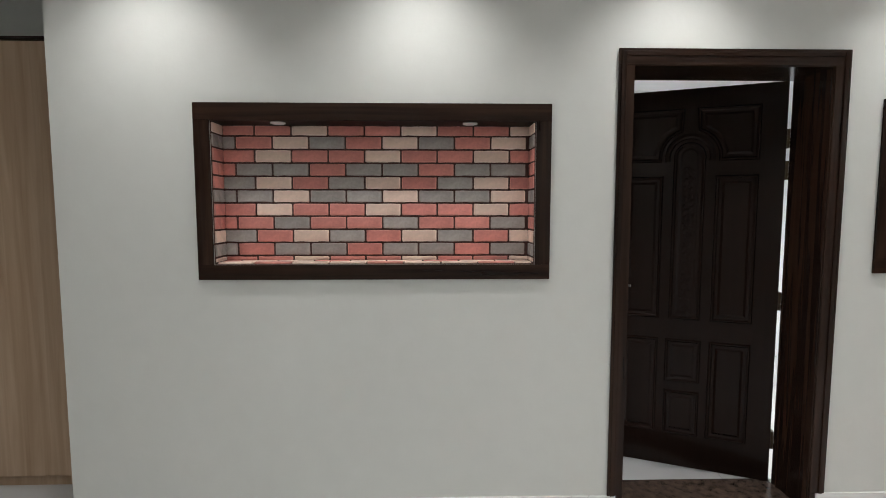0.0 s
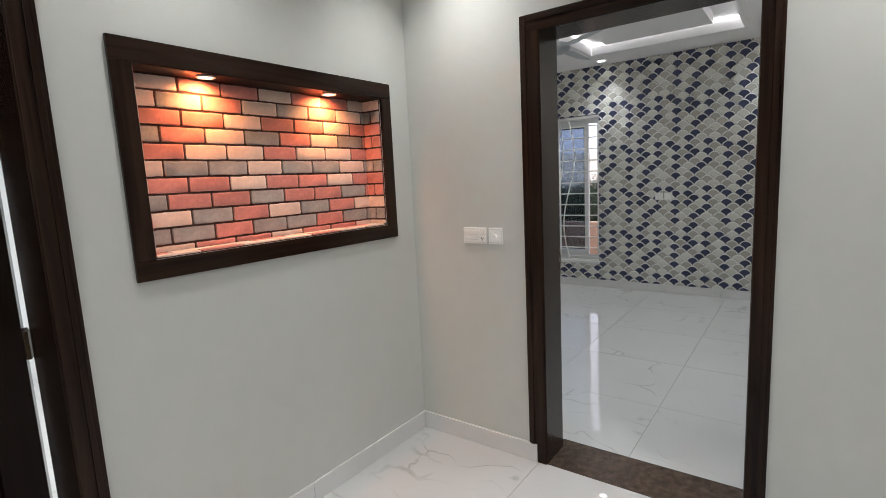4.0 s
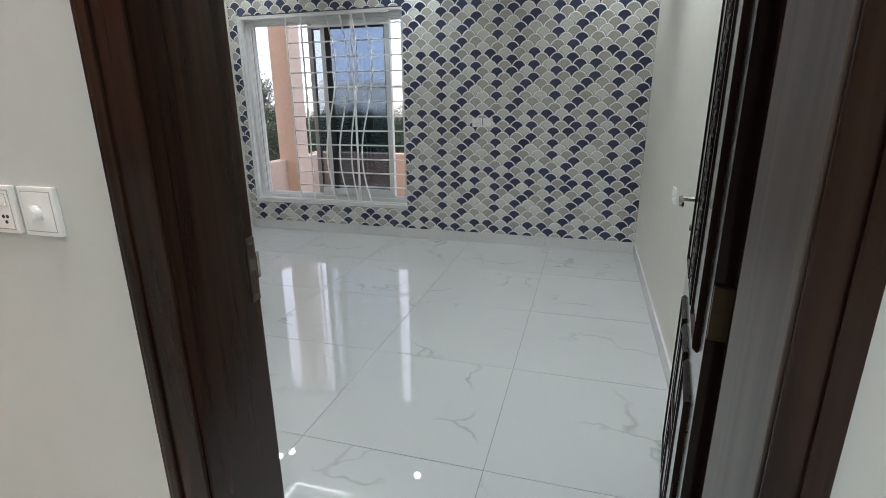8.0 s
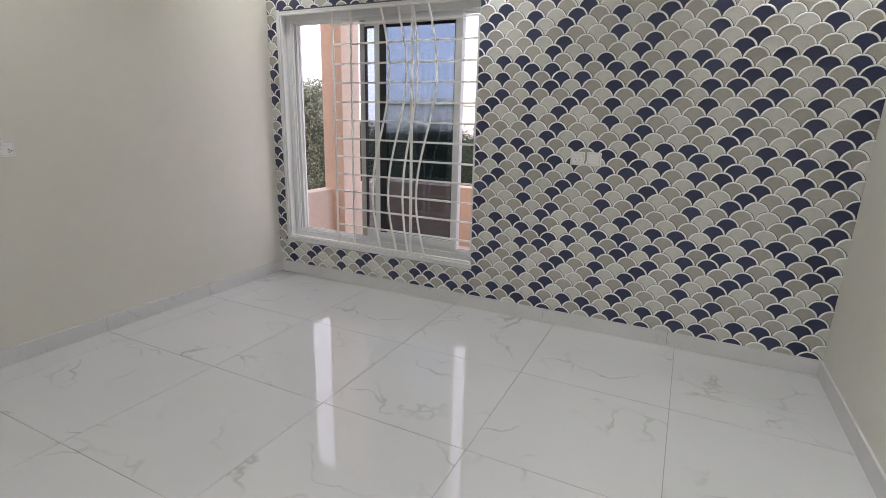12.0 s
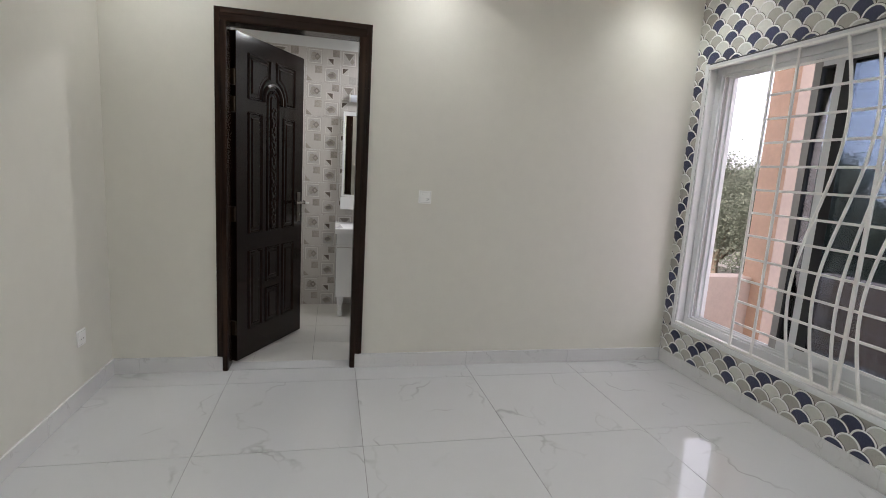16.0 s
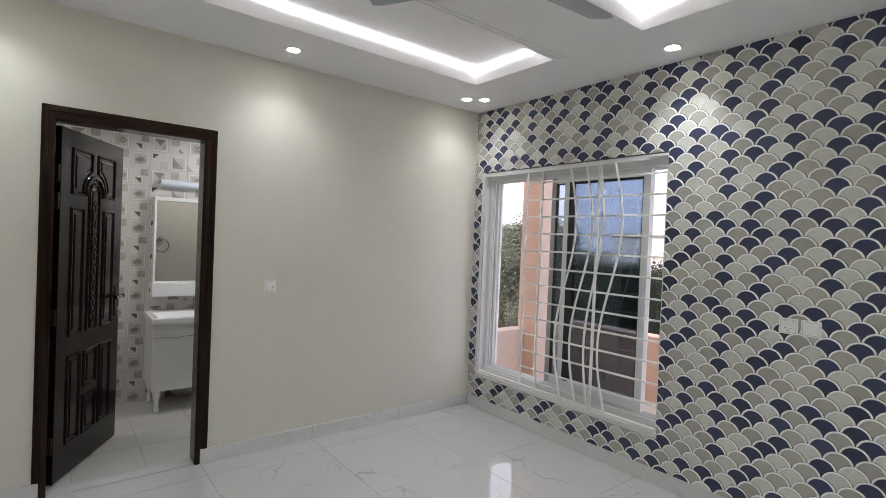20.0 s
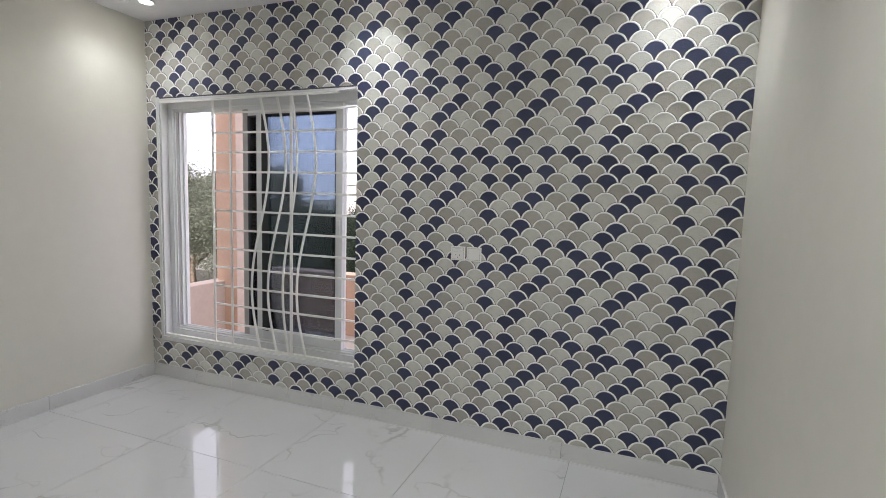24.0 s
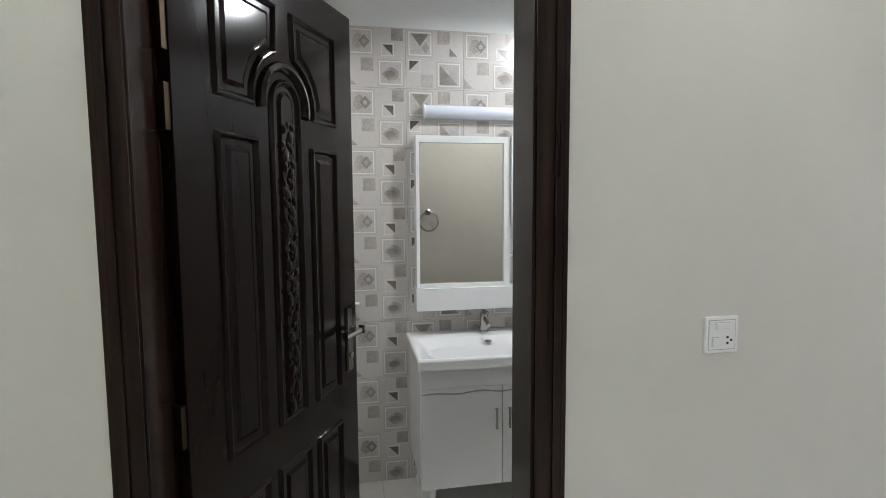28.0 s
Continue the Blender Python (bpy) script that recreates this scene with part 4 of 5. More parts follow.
# ---- window ----
win = setting("window_1", "white PVC sliding window pushed half open, behind a white grille", "window")
wy0, wy1, wz0, wz1 = WIN
for nm, bx in (("window_frame", (4.2100, wy0 + 0.0008, wz0 + 0.001, 4.3250, wy1 - 0.0008, wz0 + 0.05)), ("window_frame", (4.2100, wy0 + 0.0008, wz1 - 0.05, 4.3250, wy1 - 0.0008, wz1 - 0.001)),
               ("window_frame", (4.2100, wy0 + 0.0008, wz0 + 0.05, 4.3250, wy0 + 0.045, wz1 - 0.05)), ("window_frame", (4.2100, wy1 - 0.045, wz0 + 0.05, 4.3250, wy1 - 0.0008, wz1 - 0.05)),
               ("track", (4.2260, wy0 + 0.045, wz0 + 0.05, 4.2320, wy1 - 0.045, wz0 + 0.066)), ("track", (4.2660, wy0 + 0.045, wz0 + 0.05, 4.2720, wy1 - 0.045, wz0 + 0.066)),
               ("track", (4.3060, wy0 + 0.045, wz0 + 0.05, 4.3120, wy1 - 0.045, wz0 + 0.066)),
               ("window_trim", (4.1280, wy1, wz0 - 0.03, 4.1395, wy1 + 0.028, wz1 + 0.028)), ("window_trim", (4.1280, wy0, wz1, 4.1395, wy1, wz1 + 0.016)),
               ("window_sill", (4.1180, wy0 - 0.01, wz0 - 0.032, 4.2100, wy1, wz0 + 0.0005))):
    part(nm, block(*bx, 0.0025), PVC, win)


for x in (4.2290, 4.2690, 4.3090):
    part("jamb_track", block(x - 0.003, wy1 - 0.060, wz0 + 0.067, x + 0.003, wy1 - 0.0452, wz1 - 0.051, 0.001), PVC, win)
    part("head_track", block(x - 0.003, wy0 + 0.046, wz1 - 0.0655, x + 0.003, wy1 - 0.061, wz1 - 0.0502, 0.001), PVC, win)
part("gasket", block(4.2350, wy1 - 0.0475, wz0 + 0.067, 4.2630, wy1 - 0.0451, wz1 - 0.051), SHADE_TRIM, win)
part("jamb_lip", block(4.1398, wy1 - 0.014, wz0 + 0.001, 4.1520, wy1 - 0.0006, wz1 - 0.001, 0.002), PVC, win)


def sash(name, y0, y1, x, edge):
    """Sliding sash with its tinted pane; edge: material of the leading stile."""
    ob = part(name, block(x - 0.014, y0, wz0 + 0.068, x + 0.014, y0 + 0.055, wz1 - 0.055, 0.003), PVC, win, "white sliding sash with blue-grey tinted glass")
    part("stile", block(x - 0.014, y1 - 0.05, wz0 + 0.068, x + 0.014, y1, wz1 - 0.055, 0.003), edge, ob)
    part("rail", block(x - 0.013, y0 + 0.055, wz0 + 0.068, x + 0.013, y1 - 0.05, wz0 + 0.135, 0.003), PVC, ob)
    part("rail", block(x - 0.013, y0 + 0.055, wz1 - 0.115, x + 0.013, y1 - 0.05, wz1 - 0.055, 0.003), PVC, ob)
    for bx in ((y0 + 0.053, wz0 + 0.133, y0 + 0.059, wz1 - 0.113), (y1 - 0.056, wz0 + 0.133, y1 - 0.048, wz1 - 0.113)):
        part("gasket", block(x - 0.0145, bx[0], bx[1], x + 0.0145, bx[2], bx[3]), BLACK_RUBBER, ob)
    part("gasket", block(x - 0.0145, y0 + 0.059, wz1 - 0.122, x + 0.0145, y1 - 0.056, wz1 - 0.112), BLACK_RUBBER, ob)
    pane = part("pane", block(x - 0.002, y0 + 0.05, wz0 + 0.13, x + 0.002, y1 - 0.045, wz1 - 0.11), TINT, ob, "blue-grey tinted pane")
    pane.visible_shadow = False
    return ob


front_sash = sash("sash", 0.487, 1.235, 4.2490, PVC)
part("weather_strip", block(4.2330, 1.125, wz0 + 0.133, 4.2345, 1.1785, wz1 - 0.113), BLACK_RUBBER, front_sash, "black upright strip beside the sash stile")
# rear sash: the grey leading stile paints its unlit side
sash("sash", 0.492, 1.40, 4.2890, SHADE_TRIM)
part("latch", block(4.2200, 0.500, 1.22, 4.2349, 0.525, 1.34, 0.004), PVC, win, "white latch handle")

grille = thing("window_grille", (4.1320, 1.2, 1.27), "white painted steel window grille with level bars and wavy uprights", "window grille")
GX = 0.018


def flat_bar(y0, z0, y1, z1, d0=-0.006, d1=0.006):
    return part("bar", block(GX + d0, y0 - 1.2, z0 - 1.27, GX + d1, y1 - 1.2, z1 - 1.27, 0.002), STEEL_WHITE, grille)


for k in range(12):
    z = 2.095 - 0.1436 * k
    flat_bar(wy0 + 0.003, z - 0.007, 1.56, z + 0.007)
for y in (1.555, 1.385):
    flat_bar(y - 0.007, 0.36, y + 0.007, 2.19, -0.018, -0.006)
flat_bar(0.832, 0.345, 0.852, 2.185, -0.018, -0.006)
part("top_rail", block(0.0, 0.46 - 1.2, 2.192 - 1.27, 0.03, wy1 - 1.2, 2.212 - 1.27, 0.002), STEEL_WHITE, grille)
part("bottom_rail", block(0.0, 0.33 - 1.2, 0.345 - 1.27, 0.026, wy1 - 0.01 - 1.2, 0.362 - 1.27, 0.002), STEEL_WHITE, grille)
for y0, y1, amp, ph in ((1.11, 1.124, 0.078, 0.0), (0.964, 0.975, 0.078, 0.0), (0.842, 0.869, 0.055, 0.1), (0.713, 0.719, 0.078, 0.0)):
    cu = bpy.data.curves.new("wavy_bar", "CURVE")
    cu.dimensions, cu.bevel_depth, cu.bevel_resolution, cu.fill_mode = "3D", 0.0085, 2, "FULL"
    sp = cu.splines.new("POLY")
    sp.points.add(40)
    for i in range(41):
        s = i / 40
        y = y0 + (y1 - y0) * s - amp * math.sin(2 * math.pi * s + ph * (1 - s))
        sp.points[i].co = (GX - 0.012, y - 1.2, 2.19 - 1.27 + (0.36 - 2.19) * s, 1)
    rail = bpy.data.objects.new("rail", cu)
    me = bpy.data.meshes.new_from_object(rail)
    bpy.data.objects.remove(rail)
    me.materials.clear()
    me.materials.append(STEEL_WHITE)
    ob = new("wavy_bar", smooth(me))
    ob.parent = grille

# ---- balcony and the view ----
BALCONY_TILE = mat("pale_balcony_tile", (0.52, 0.47, 0.42), 0.5, vary=0.08)
balcony = setting("balcony", "peach and pink plastered balcony with a solid parapet", "balcony")
part("floor_slab", block(4.39, -2.4, -0.25, 5.9, 2.45, 0.05), BALCONY_TILE, balcony)
part("parapet", block(4.39, 2.17, 0.05, 5.68, 2.33, 0.685, 0.01), PLASTER_PINK, balcony)
part("parapet", block(5.68, -2.4, 0.05, 5.86, 2.33, 0.70, 0.01), PLASTER_PEACH, balcony)
bm = block(4.85, 2.02, 0.05, 5.135, 2.262, 2.75, 0.01)
bmesh.ops.recalc_face_normals(bm, faces=bm.faces)
# south face in pink: its sky-lit tone is put into the colour
for f in bm.faces:
    f.material_index = 1 if f.normal.y < -0.7 else 0
part("column", bm, (PLASTER_PEACH, PLASTER_PINK), balcony)
part("beam", block(4.39, 1.97, 2.75, 5.15, 2.28, 2.95), PLASTER_PEACH, balcony)

EARTH = mat("dry_earth_and_grass", (0.115, 0.11, 0.09), 0.95, vary=0.35, scale=0.3, bump=0.4, bump_scale=3)
tagged(part("ground", block(-400, -500, -4.2, 900, 500, -3.6), EARTH), "dusty green and brown ground below the balcony", "ground", "", "structure")


def leaf_matter(name, color, island):
    """Thin leaves that pass half of the light on."""
    m = mat(name, color, 0.9, vary=0.25, scale=2, island=island, spec=0.03)
    nt = m.node_tree
    b = nt.nodes["Principled BSDF"]
    tl = nt.nodes.new("ShaderNodeBsdfTranslucent")
    mx = nt.nodes.new("ShaderNodeMixShader")
    mx.inputs[0].default_value = 0.5
    nt.links.new(b.inputs["Base Color"].links[0].from_socket, tl.inputs["Color"])
    nt.links.new(b.outputs[0], mx.inputs[1])
    nt.links.new(tl.outputs[0], mx.inputs[2])
    nt.links.new(mx.outputs[0], nt.nodes["Material Output"].inputs[0])
    return m


# leaf colour paled to put distant haze into it
LEAF = leaf_matter("haze_paled_leaves", (0.100, 0.110, 0.088), 0.14)
# leaf colour darkened to imitate denser shade seen through the tinted panes
SHADE_LEAF = leaf_matter("shade_darkened_leaves", (0.022, 0.029, 0.021), 0.25)
BARK = mat("brown_bark", (0.075, 0.055, 0.040), 0.9, vary=0.25, scale=8, bump=0.6, bump_scale=20)


def tree(name, seed, height, spread, foliage, leaves=34000):
    rng = random.Random(seed)
    ob = thing(name, (0, 0, 0), ("haze-paled green" if foliage is LEAF else "shade-darkened green") + " leafy tree with an uneven crown beyond the balcony", "tree", "garden trees")
    bm = bmesh.new()
    tips = []

    def limb(a, b, r0, r1):
        m0 = (Vector(b) - Vector(a)).to_track_quat("Z", "Y").to_matrix()
        rings = []
        for s in range(5):
            f = s / 4
            c = Vector(a).lerp(Vector(b), f) + Vector((rng.uniform(-1, 1), rng.uniform(-1, 1), 0)) * 0.03 * height * f * (1 - f)
            r = r0 + (r1 - r0) * f
            rings.append([bm.verts.new(c + m0 @ Vector((r * math.cos(k * math.pi / 3), r * math.sin(k * math.pi / 3), 0))) for k in range(6)])
        for p, q in zip(rings, rings[1:]):
            for k in range(6):
                bm.faces.new((p[k], p[(k + 1) % 6], q[(k + 1) % 6], q[k]))

    fork = Vector((0.1 * spread * rng.uniform(-1, 1), 0.1 * spread * rng.uniform(-1, 1), height * 0.38))
    limb((0, 0, -0.1), fork, height * 0.035, height * 0.024)
    for k in range(8):
        a = k * 2.4 + rng.uniform(-0.3, 0.3)
        rr = spread * rng.uniform(0.45, 0.95)
        tip = Vector((rr * math.cos(a), rr * math.sin(a), height * rng.uniform(0.5, 0.95)))
        limb(fork, tip, height * 0.016, height * 0.004)
        tips.append(tip)
        tips.append(fork.lerp(tip, 0.6) + Vector((0, 0, height * 0.08)))
        for _ in range(3):
            tips.append(fork.lerp(tip, rng.uniform(0.5, 1.0)) + Vector((rng.gauss(0, 0.2), rng.gauss(0, 0.2), rng.gauss(0, 0.12))) * spread)
    tips.append(Vector((0, 0, height * 0.95)))
    part("trunk", bm, BARK, ob)
    vs, fs = [], []
    for k in range(leaves):
        c = rng.choice(tips)
        d = Vector((rng.gauss(0, 1), rng.gauss(0, 1), rng.gauss(0, 0.75))) * spread * 0.15
        p = c + d
        u = Vector((rng.gauss(0, 1), rng.gauss(0, 1), rng.gauss(0, 1))).normalized()
        w = u.cross(Vector((rng.gauss(0, 1), rng.gauss(0, 1), rng.gauss(0, 1)))).normalized()
        s = rng.uniform(0.032, 0.064) * height / 6
        n = len(vs)
        vs += [p - u * s, p + w * s * 0.5, p + u * s, p - w * s * 0.5]
        fs.append((n, n + 1, n + 2, n + 3))
    me = bpy.data.meshes.new("crown")
    me.from_pydata([tuple(v) for v in vs], [], fs)
    me.materials.append(foliage)
    crown = new("crown", me)
    crown.parent = ob
    return ob


KINDS = {"tall": [tree("tree", 3, 6.0, 2.4, LEAF), tree("tree", 15, 6.2, 2.2, LEAF)], "low": [tree("tree", 8, 4.4, 2.6, SHADE_LEAF), tree("tree", 27, 4.6, 2.8, SHADE_LEAF)]}
SPOTS = [("tall", 15.5, 14.5), ("low", 14.5, 7.2), ("tall", 17.5, 18.5), ("low", 16.0, 4.2), ("tall", 13.0, 17.0), ("low", 18.5, 9.0), ("tall", 21.0, 18.5), ("low", 19.0, 5.8),
         ("tall", 19.0, 22.0), ("low", 17.0, 10.8), ("tall", 24.0, 21.5), ("low", 14.0, 1.6), ("tall", 26.5, 27.0), ("low", 22.5, 11.0), ("tall", 15.5, 11.4), ("low", 23.0, 6.6),
         ("tall", 20.0, 28.0), ("tall", 18.5, 13.6), ("tall", 30.0, 26.0), ("low", 27.0, 8.5), ("tall", 12.0, 21.0), ("low", 13.0, 5.6), ("low", 24.0, 15.0), ("low", 18.0, 1.4)]
rng = random.Random(21)
planted = {"tall": 0, "low": 0}
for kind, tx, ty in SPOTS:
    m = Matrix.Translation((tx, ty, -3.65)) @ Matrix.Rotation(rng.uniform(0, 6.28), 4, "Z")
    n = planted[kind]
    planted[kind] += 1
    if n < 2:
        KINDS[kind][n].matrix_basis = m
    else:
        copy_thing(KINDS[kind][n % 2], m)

HOUSE_WALL = mat("weathered_grey_plaster", (0.22, 0.21, 0.21), 0.85, vary=0.15, scale=0.6)
HOUSE_RED = mat("faded_red_trim", (0.24, 0.10, 0.09), 0.7, vary=0.15)
DARK_PANE = mat("dark_house_window", (0.03, 0.035, 0.045), 0.15)


def house(x, y, w, d, h, turn, label):
    ob = thing("house", (x, y, -3.6), label, "house", "far houses", turn)
    part("wall", block(-w / 2, -d / 2, 0, w / 2, d / 2, h, 0.02), HOUSE_WALL, ob)
    part("roof", block(-w / 2 - 0.3, -d / 2 - 0.3, h, w / 2 + 0.3, d / 2 + 0.3, h + 0.35, 0.03), HOUSE_RED if w < 9 else HOUSE_WALL, ob)
    part("parapet", block(-w / 2, -d / 2, h + 0.35, w / 2, -d / 2 + 0.2, h + 1.1, 0.02), HOUSE_WALL, ob)
    for fl in range(int(h // 3)):
        for k in range(int(w // 2.6)):
            cx = -w / 2 + 1.4 + k * 2.6
            o = part("window", block(cx - 0.55, -d / 2 - 0.03, 1.0 + fl * 3.1, cx + 0.55, -d / 2 + 0.05, 2.3 + fl * 3.1), DARK_PANE, ob)
            part("sill", block(cx - 0.65, -d / 2 - 0.12, 0.9 + fl * 3.1, cx + 0.65, -d / 2, 1.0 + fl * 3.1), HOUSE_WALL, o)
    return ob


house(52, 22, 14, 10, 6.4, 105, "flat-roofed grey two-storey house beyond the trees")
house(48, 44, 8, 8, 6.2, 125, "grey house with a red roof edge beyond the trees")
house(60, 4, 16, 10, 7.0, 92, "flat-roofed grey two-storey house beyond the trees")
house(40, 60, 12, 9, 6.0, 140, "flat-roofed grey house beyond the trees")
tagged(part("garden_wall", block(26, -40, -3.6, 26.25, 60, -2.0, 0.02), HOUSE_WALL), "grey plastered garden wall beyond the trees", "wall", "", "structure")

# ---- bathroom ----
bvan = thing("vanity_unit", (1.996, 3.605, 0.0), "white gloss bathroom vanity cabinet on curved legs", "vanity")
vx0, vx1, vy0, vy1 = -0.385, 0.385, -0.235, 0.235
part("body", block(vx0, vy0 + 0.02, 0.19, vx1, vy1, 0.775, 0.003), CABINET_WHITE, bvan)
for k in range(2):
    a, b = (vx0 + 0.002, -0.0015) if k == 0 else (0.0015, vx1 - 0.002)
    dr = part("door", block(a, vy0, 0.195, b, vy0 + 0.019, 0.672, 0.002), CABINET_WHITE, bvan)
    hx = b - 0.03 if k == 0 else a + 0.03
    bm = rod(bmesh.new(), (hx, vy0 - 0.02, 0.47), (hx, vy0 - 0.02, 0.57), 0.006)
    rod(bm, (hx, vy0 - 0.02, 0.48), (hx, vy0 + 0.001, 0.48), 0.004)
    rod(bm, (hx, vy0 - 0.02, 0.56), (hx, vy0 + 0.001, 0.56), 0.004)
    part("handle", bm, CHROME, dr, "chrome bar handle")
front = part("drawer_front", block(vx0 + 0.002, vy0, 0.6735, vx1 - 0.002, vy0 + 0.019, 0.772, 0.002), CABINET_WHITE, bvan)
bm = bmesh.new()
prev = None
for i in range(41):
    s = i / 40
    z = 0.648 + 0.007 * math.sin(s * 22) * (0.4 + s)
    row = [bm.verts.new((vx0 + 0.004 + s * 0.76, vy0 - 0.002, z - 0.003)), bm.verts.new((vx0 + 0.004 + s * 0.76, vy0 - 0.006, z)), bm.verts.new((vx0 + 0.004 + s * 0.76, vy0 - 0.002, z + 0.004))]
    if prev:
        for k in range(2):
            bm.faces.new((prev[k], row[k], row[k + 1], prev[k + 1]))
    prev = row
part("carved_line", bm, SHADE_TRIM, front)
for sx in (-1, 1):
    for sy in (-1, 1):
        bm = lathe(bmesh.new(), [(0.012, 0.0), (0.022, 0.006), (0.024, 0.03), (0.017, 0.06), (0.020, 0.10), (0.031, 0.145), (0.034, 0.19)], 14, (sx * 0.34, sy * 0.18 - 0.005, 0.0))
        part("leg", bm, CABINET_WHITE, bvan, "", True)

basin = thing("wash_basin", (1.996, 3.605, 0.777), "white ceramic inset wash basin on the vanity", "basin")
bm = bmesh.new()
gx = [-0.402, -0.392, -0.350, -0.25, 0.25, 0.350, 0.392, 0.402]
gy = [-0.29, -0.280, -0.255, -0.16, 0.03, 0.105, 0.215, 0.236]
grid = {}
for i, x in enumerate(gx):
    for j, y in enumerate(gy):
        inside = 2 <= i <= 5 and 2 <= j <= 5
        deep = 3 <= i <= 4 and 3 <= j <= 4
        z = -0.05 if deep else (0.042 if inside else 0.052)
        if i in (0, 7) or j in (0, 7):
            z = 0.046
        grid[i, j] = bm.verts.new((x, y, z))
for i in range(7):
    for j in range(7):
        bm.faces.new((grid[i, j], grid[i + 1, j], grid[i + 1, j + 1], grid[i, j + 1]))
edge = [grid[i, 0] for i in range(8)] + [grid[7, j] for j in range(1, 8)] + [grid[i, 7] for i in range(6, -1, -1)] + [grid[0, j] for j in range(6, 0, -1)]
low = [bm.verts.new((v.co.x, v.co.y, 0.0)) for v in edge]
for k in range(len(edge)):
    bm.faces.new((edge[k], edge[(k + 1) % len(edge)], low[(k + 1) % len(edge)], low[k]))
bowl = part("bowl", bm, CERAMIC, basin, "", True)
sub = bowl.modifiers.new("rounding", "BEVEL")
sub.width, sub.segments, sub.limit_method = 0.006, 2, "ANGLE"
tap = thing("basin_tap", (2.01, 3.76, 0.829), "chrome single-lever basin tap", "tap")
bm = lathe(bmesh.new(), [(0.026, 0.0), (0.026, 0.006), (0.021, 0.01), (0.020, 0.085), (0.022, 0.095), (0.018, 0.105)], 20)
rod(bm, (0, 0, 0.075), (0, -0.105, 0.055), 0.011)
part("body", bm, CHROME, tap, "", True)
part("lever", block(-0.009, -0.075, 0.108, 0.009, 0.012, 0.118, 0.004), CHROME, tap)
part("drain", lathe(bmesh.new(), [(0.018, 0.0), (0.018, 0.003), (0.010, 0.005)], 18, (0, -0.09, -0.03)), CHROME, tap)

mcab = thing("mirror_cabinet", (2.01, BATH_Y1, 0.96), "white mirror cabinet with side door above the basin", "mirror cabinet")
mz = 0.905
part("bottom_box", block(-0.37, -0.13, 0.0, 0.37, -0.001, 0.118, 0.003), CABINET_WHITE, mcab)
for bx in ((-0.362, -0.10, 0.118, -0.345, -0.012, mz), (0.106, -0.10, 0.118, 0.14, -0.012, mz), (-0.345, -0.10, mz - 0.035, 0.106, -0.012, mz), (-0.345, -0.10, 0.118, 0.106, -0.012, 0.138)):
    part("mirror_frame", block(*bx, 0.002), CABINET_WHITE, mcab)
part("mirror_glass", block(-0.345, -0.085, 0.138, 0.106, -0.02, mz - 0.035), MIRROR, mcab, "silvered mirror glass")
part("back_board", block(-0.362, -0.012, 0.118, 0.365, -0.001, mz), CABINET_WHITE, mcab)
dr = part("side_door", block(0.141, -0.12, 0.44, 0.365, -0.013, mz, 0.003), CABINET_WHITE, mcab)
part("knob", rod(bmesh.new(), (0.165, -0.14, 0.64), (0.165, -0.119, 0.64), 0.009, 14), CHROME, dr)
part("shelf", block(0.141, -0.11, 0.27, 0.365, -0.012, 0.285, 0.002), CABINET_WHITE, mcab)

tube = thing("bathroom_tube_light", (2.01, BATH_Y1 - 0.001, 1.965), "frosted white tube light above the mirror, off", "tube light")
bm = rod(bmesh.new(), (-0.30, -0.035, 0.03), (0.30, -0.035, 0.03), 0.034, 20)
part("cover", bm, TUBE, tube, "", True)
part("base", block(-0.31, -0.03, 0.0, 0.31, 0.0, 0.06, 0.003), PVC, tube)
for sx in (-1, 1):
    part("end_cap", rod(bmesh.new(), (sx * 0.30, -0.035, 0.03), (sx * 0.312, -0.035, 0.03), 0.036, 20), PVC, tube)

ring = thing("towel_ring", (1.35, BATH_Y0 + 0.001, 1.47), "chrome towel ring on the bathroom wall", "towel ring")
ring.matrix_world = pose(1.92, BATH_Y0, 1.385, 0, 0, 0)
bm = bmesh.new()
for k in range(28):
    a, b = 2 * math.pi * k / 28, 2 * math.pi * (k + 1) / 28
    rod(bm, (0.075 * math.sin(a), 0.045, -0.075 * math.cos(a) - 0.0), (0.075 * math.sin(b), 0.045, -0.075 * math.cos(b)), 0.006, 8)
part("ring", bm, CHROME, ring, "", True)
part("mount", lathe(bmesh.new(), [(0.026, 0.0), (0.024, 0.012), (0.010, 0.02), (0.010, 0.055)], 18), CHROME, ring, "", True).matrix_local = pose(0, 0, 0.075, -90, 0, 0)
shut = thing("angle_valve", (1.30, BATH_Y1 - 0.004, 1.0), "small white plastic pipe fitting on the bathroom tiles", "valve")
bm = rod(bmesh.new(), (0, 0, 0), (0, -0.07, 0), 0.014)
rod(bm, (0, -0.055, 0), (0.05, -0.055, 0), 0.010)
part("body", bm, PVC, shut)

# ---- pieces of walls and floors ----
tiled_floor("floor_bedroom", "polished white marble-look floor tiles with grey veins", (BX0, BY0, BX1, BY1), FX, FY, FLOOR_TILE)
tiled_floor("floor_lobby", "polished white marble-look floor tiles with grey veins", (-7.0, -4.25, 0.0, 0.0), [-0.775 - 0.79 * k for k in range(9)][::-1], [-0.77 - 0.79 * k for k in range(6)][::-1], FLOOR_TILE)
tiled_floor("floor_recess", "polished white marble-look floor tiles", (-7.0, 0.0, LOBBY_X0, 0.75), [-6.3], [], FLOOR_TILE)
tiled_floor("floor_far_room", "polished white marble-look floor tiles", (LOBBY_X0 + 0.2, 0.30, -0.1, 3.2), [-4.4, -3.6, -2.8, -2.0, -1.2], [0.9, 1.7, 2.5], FLOOR_TILE)
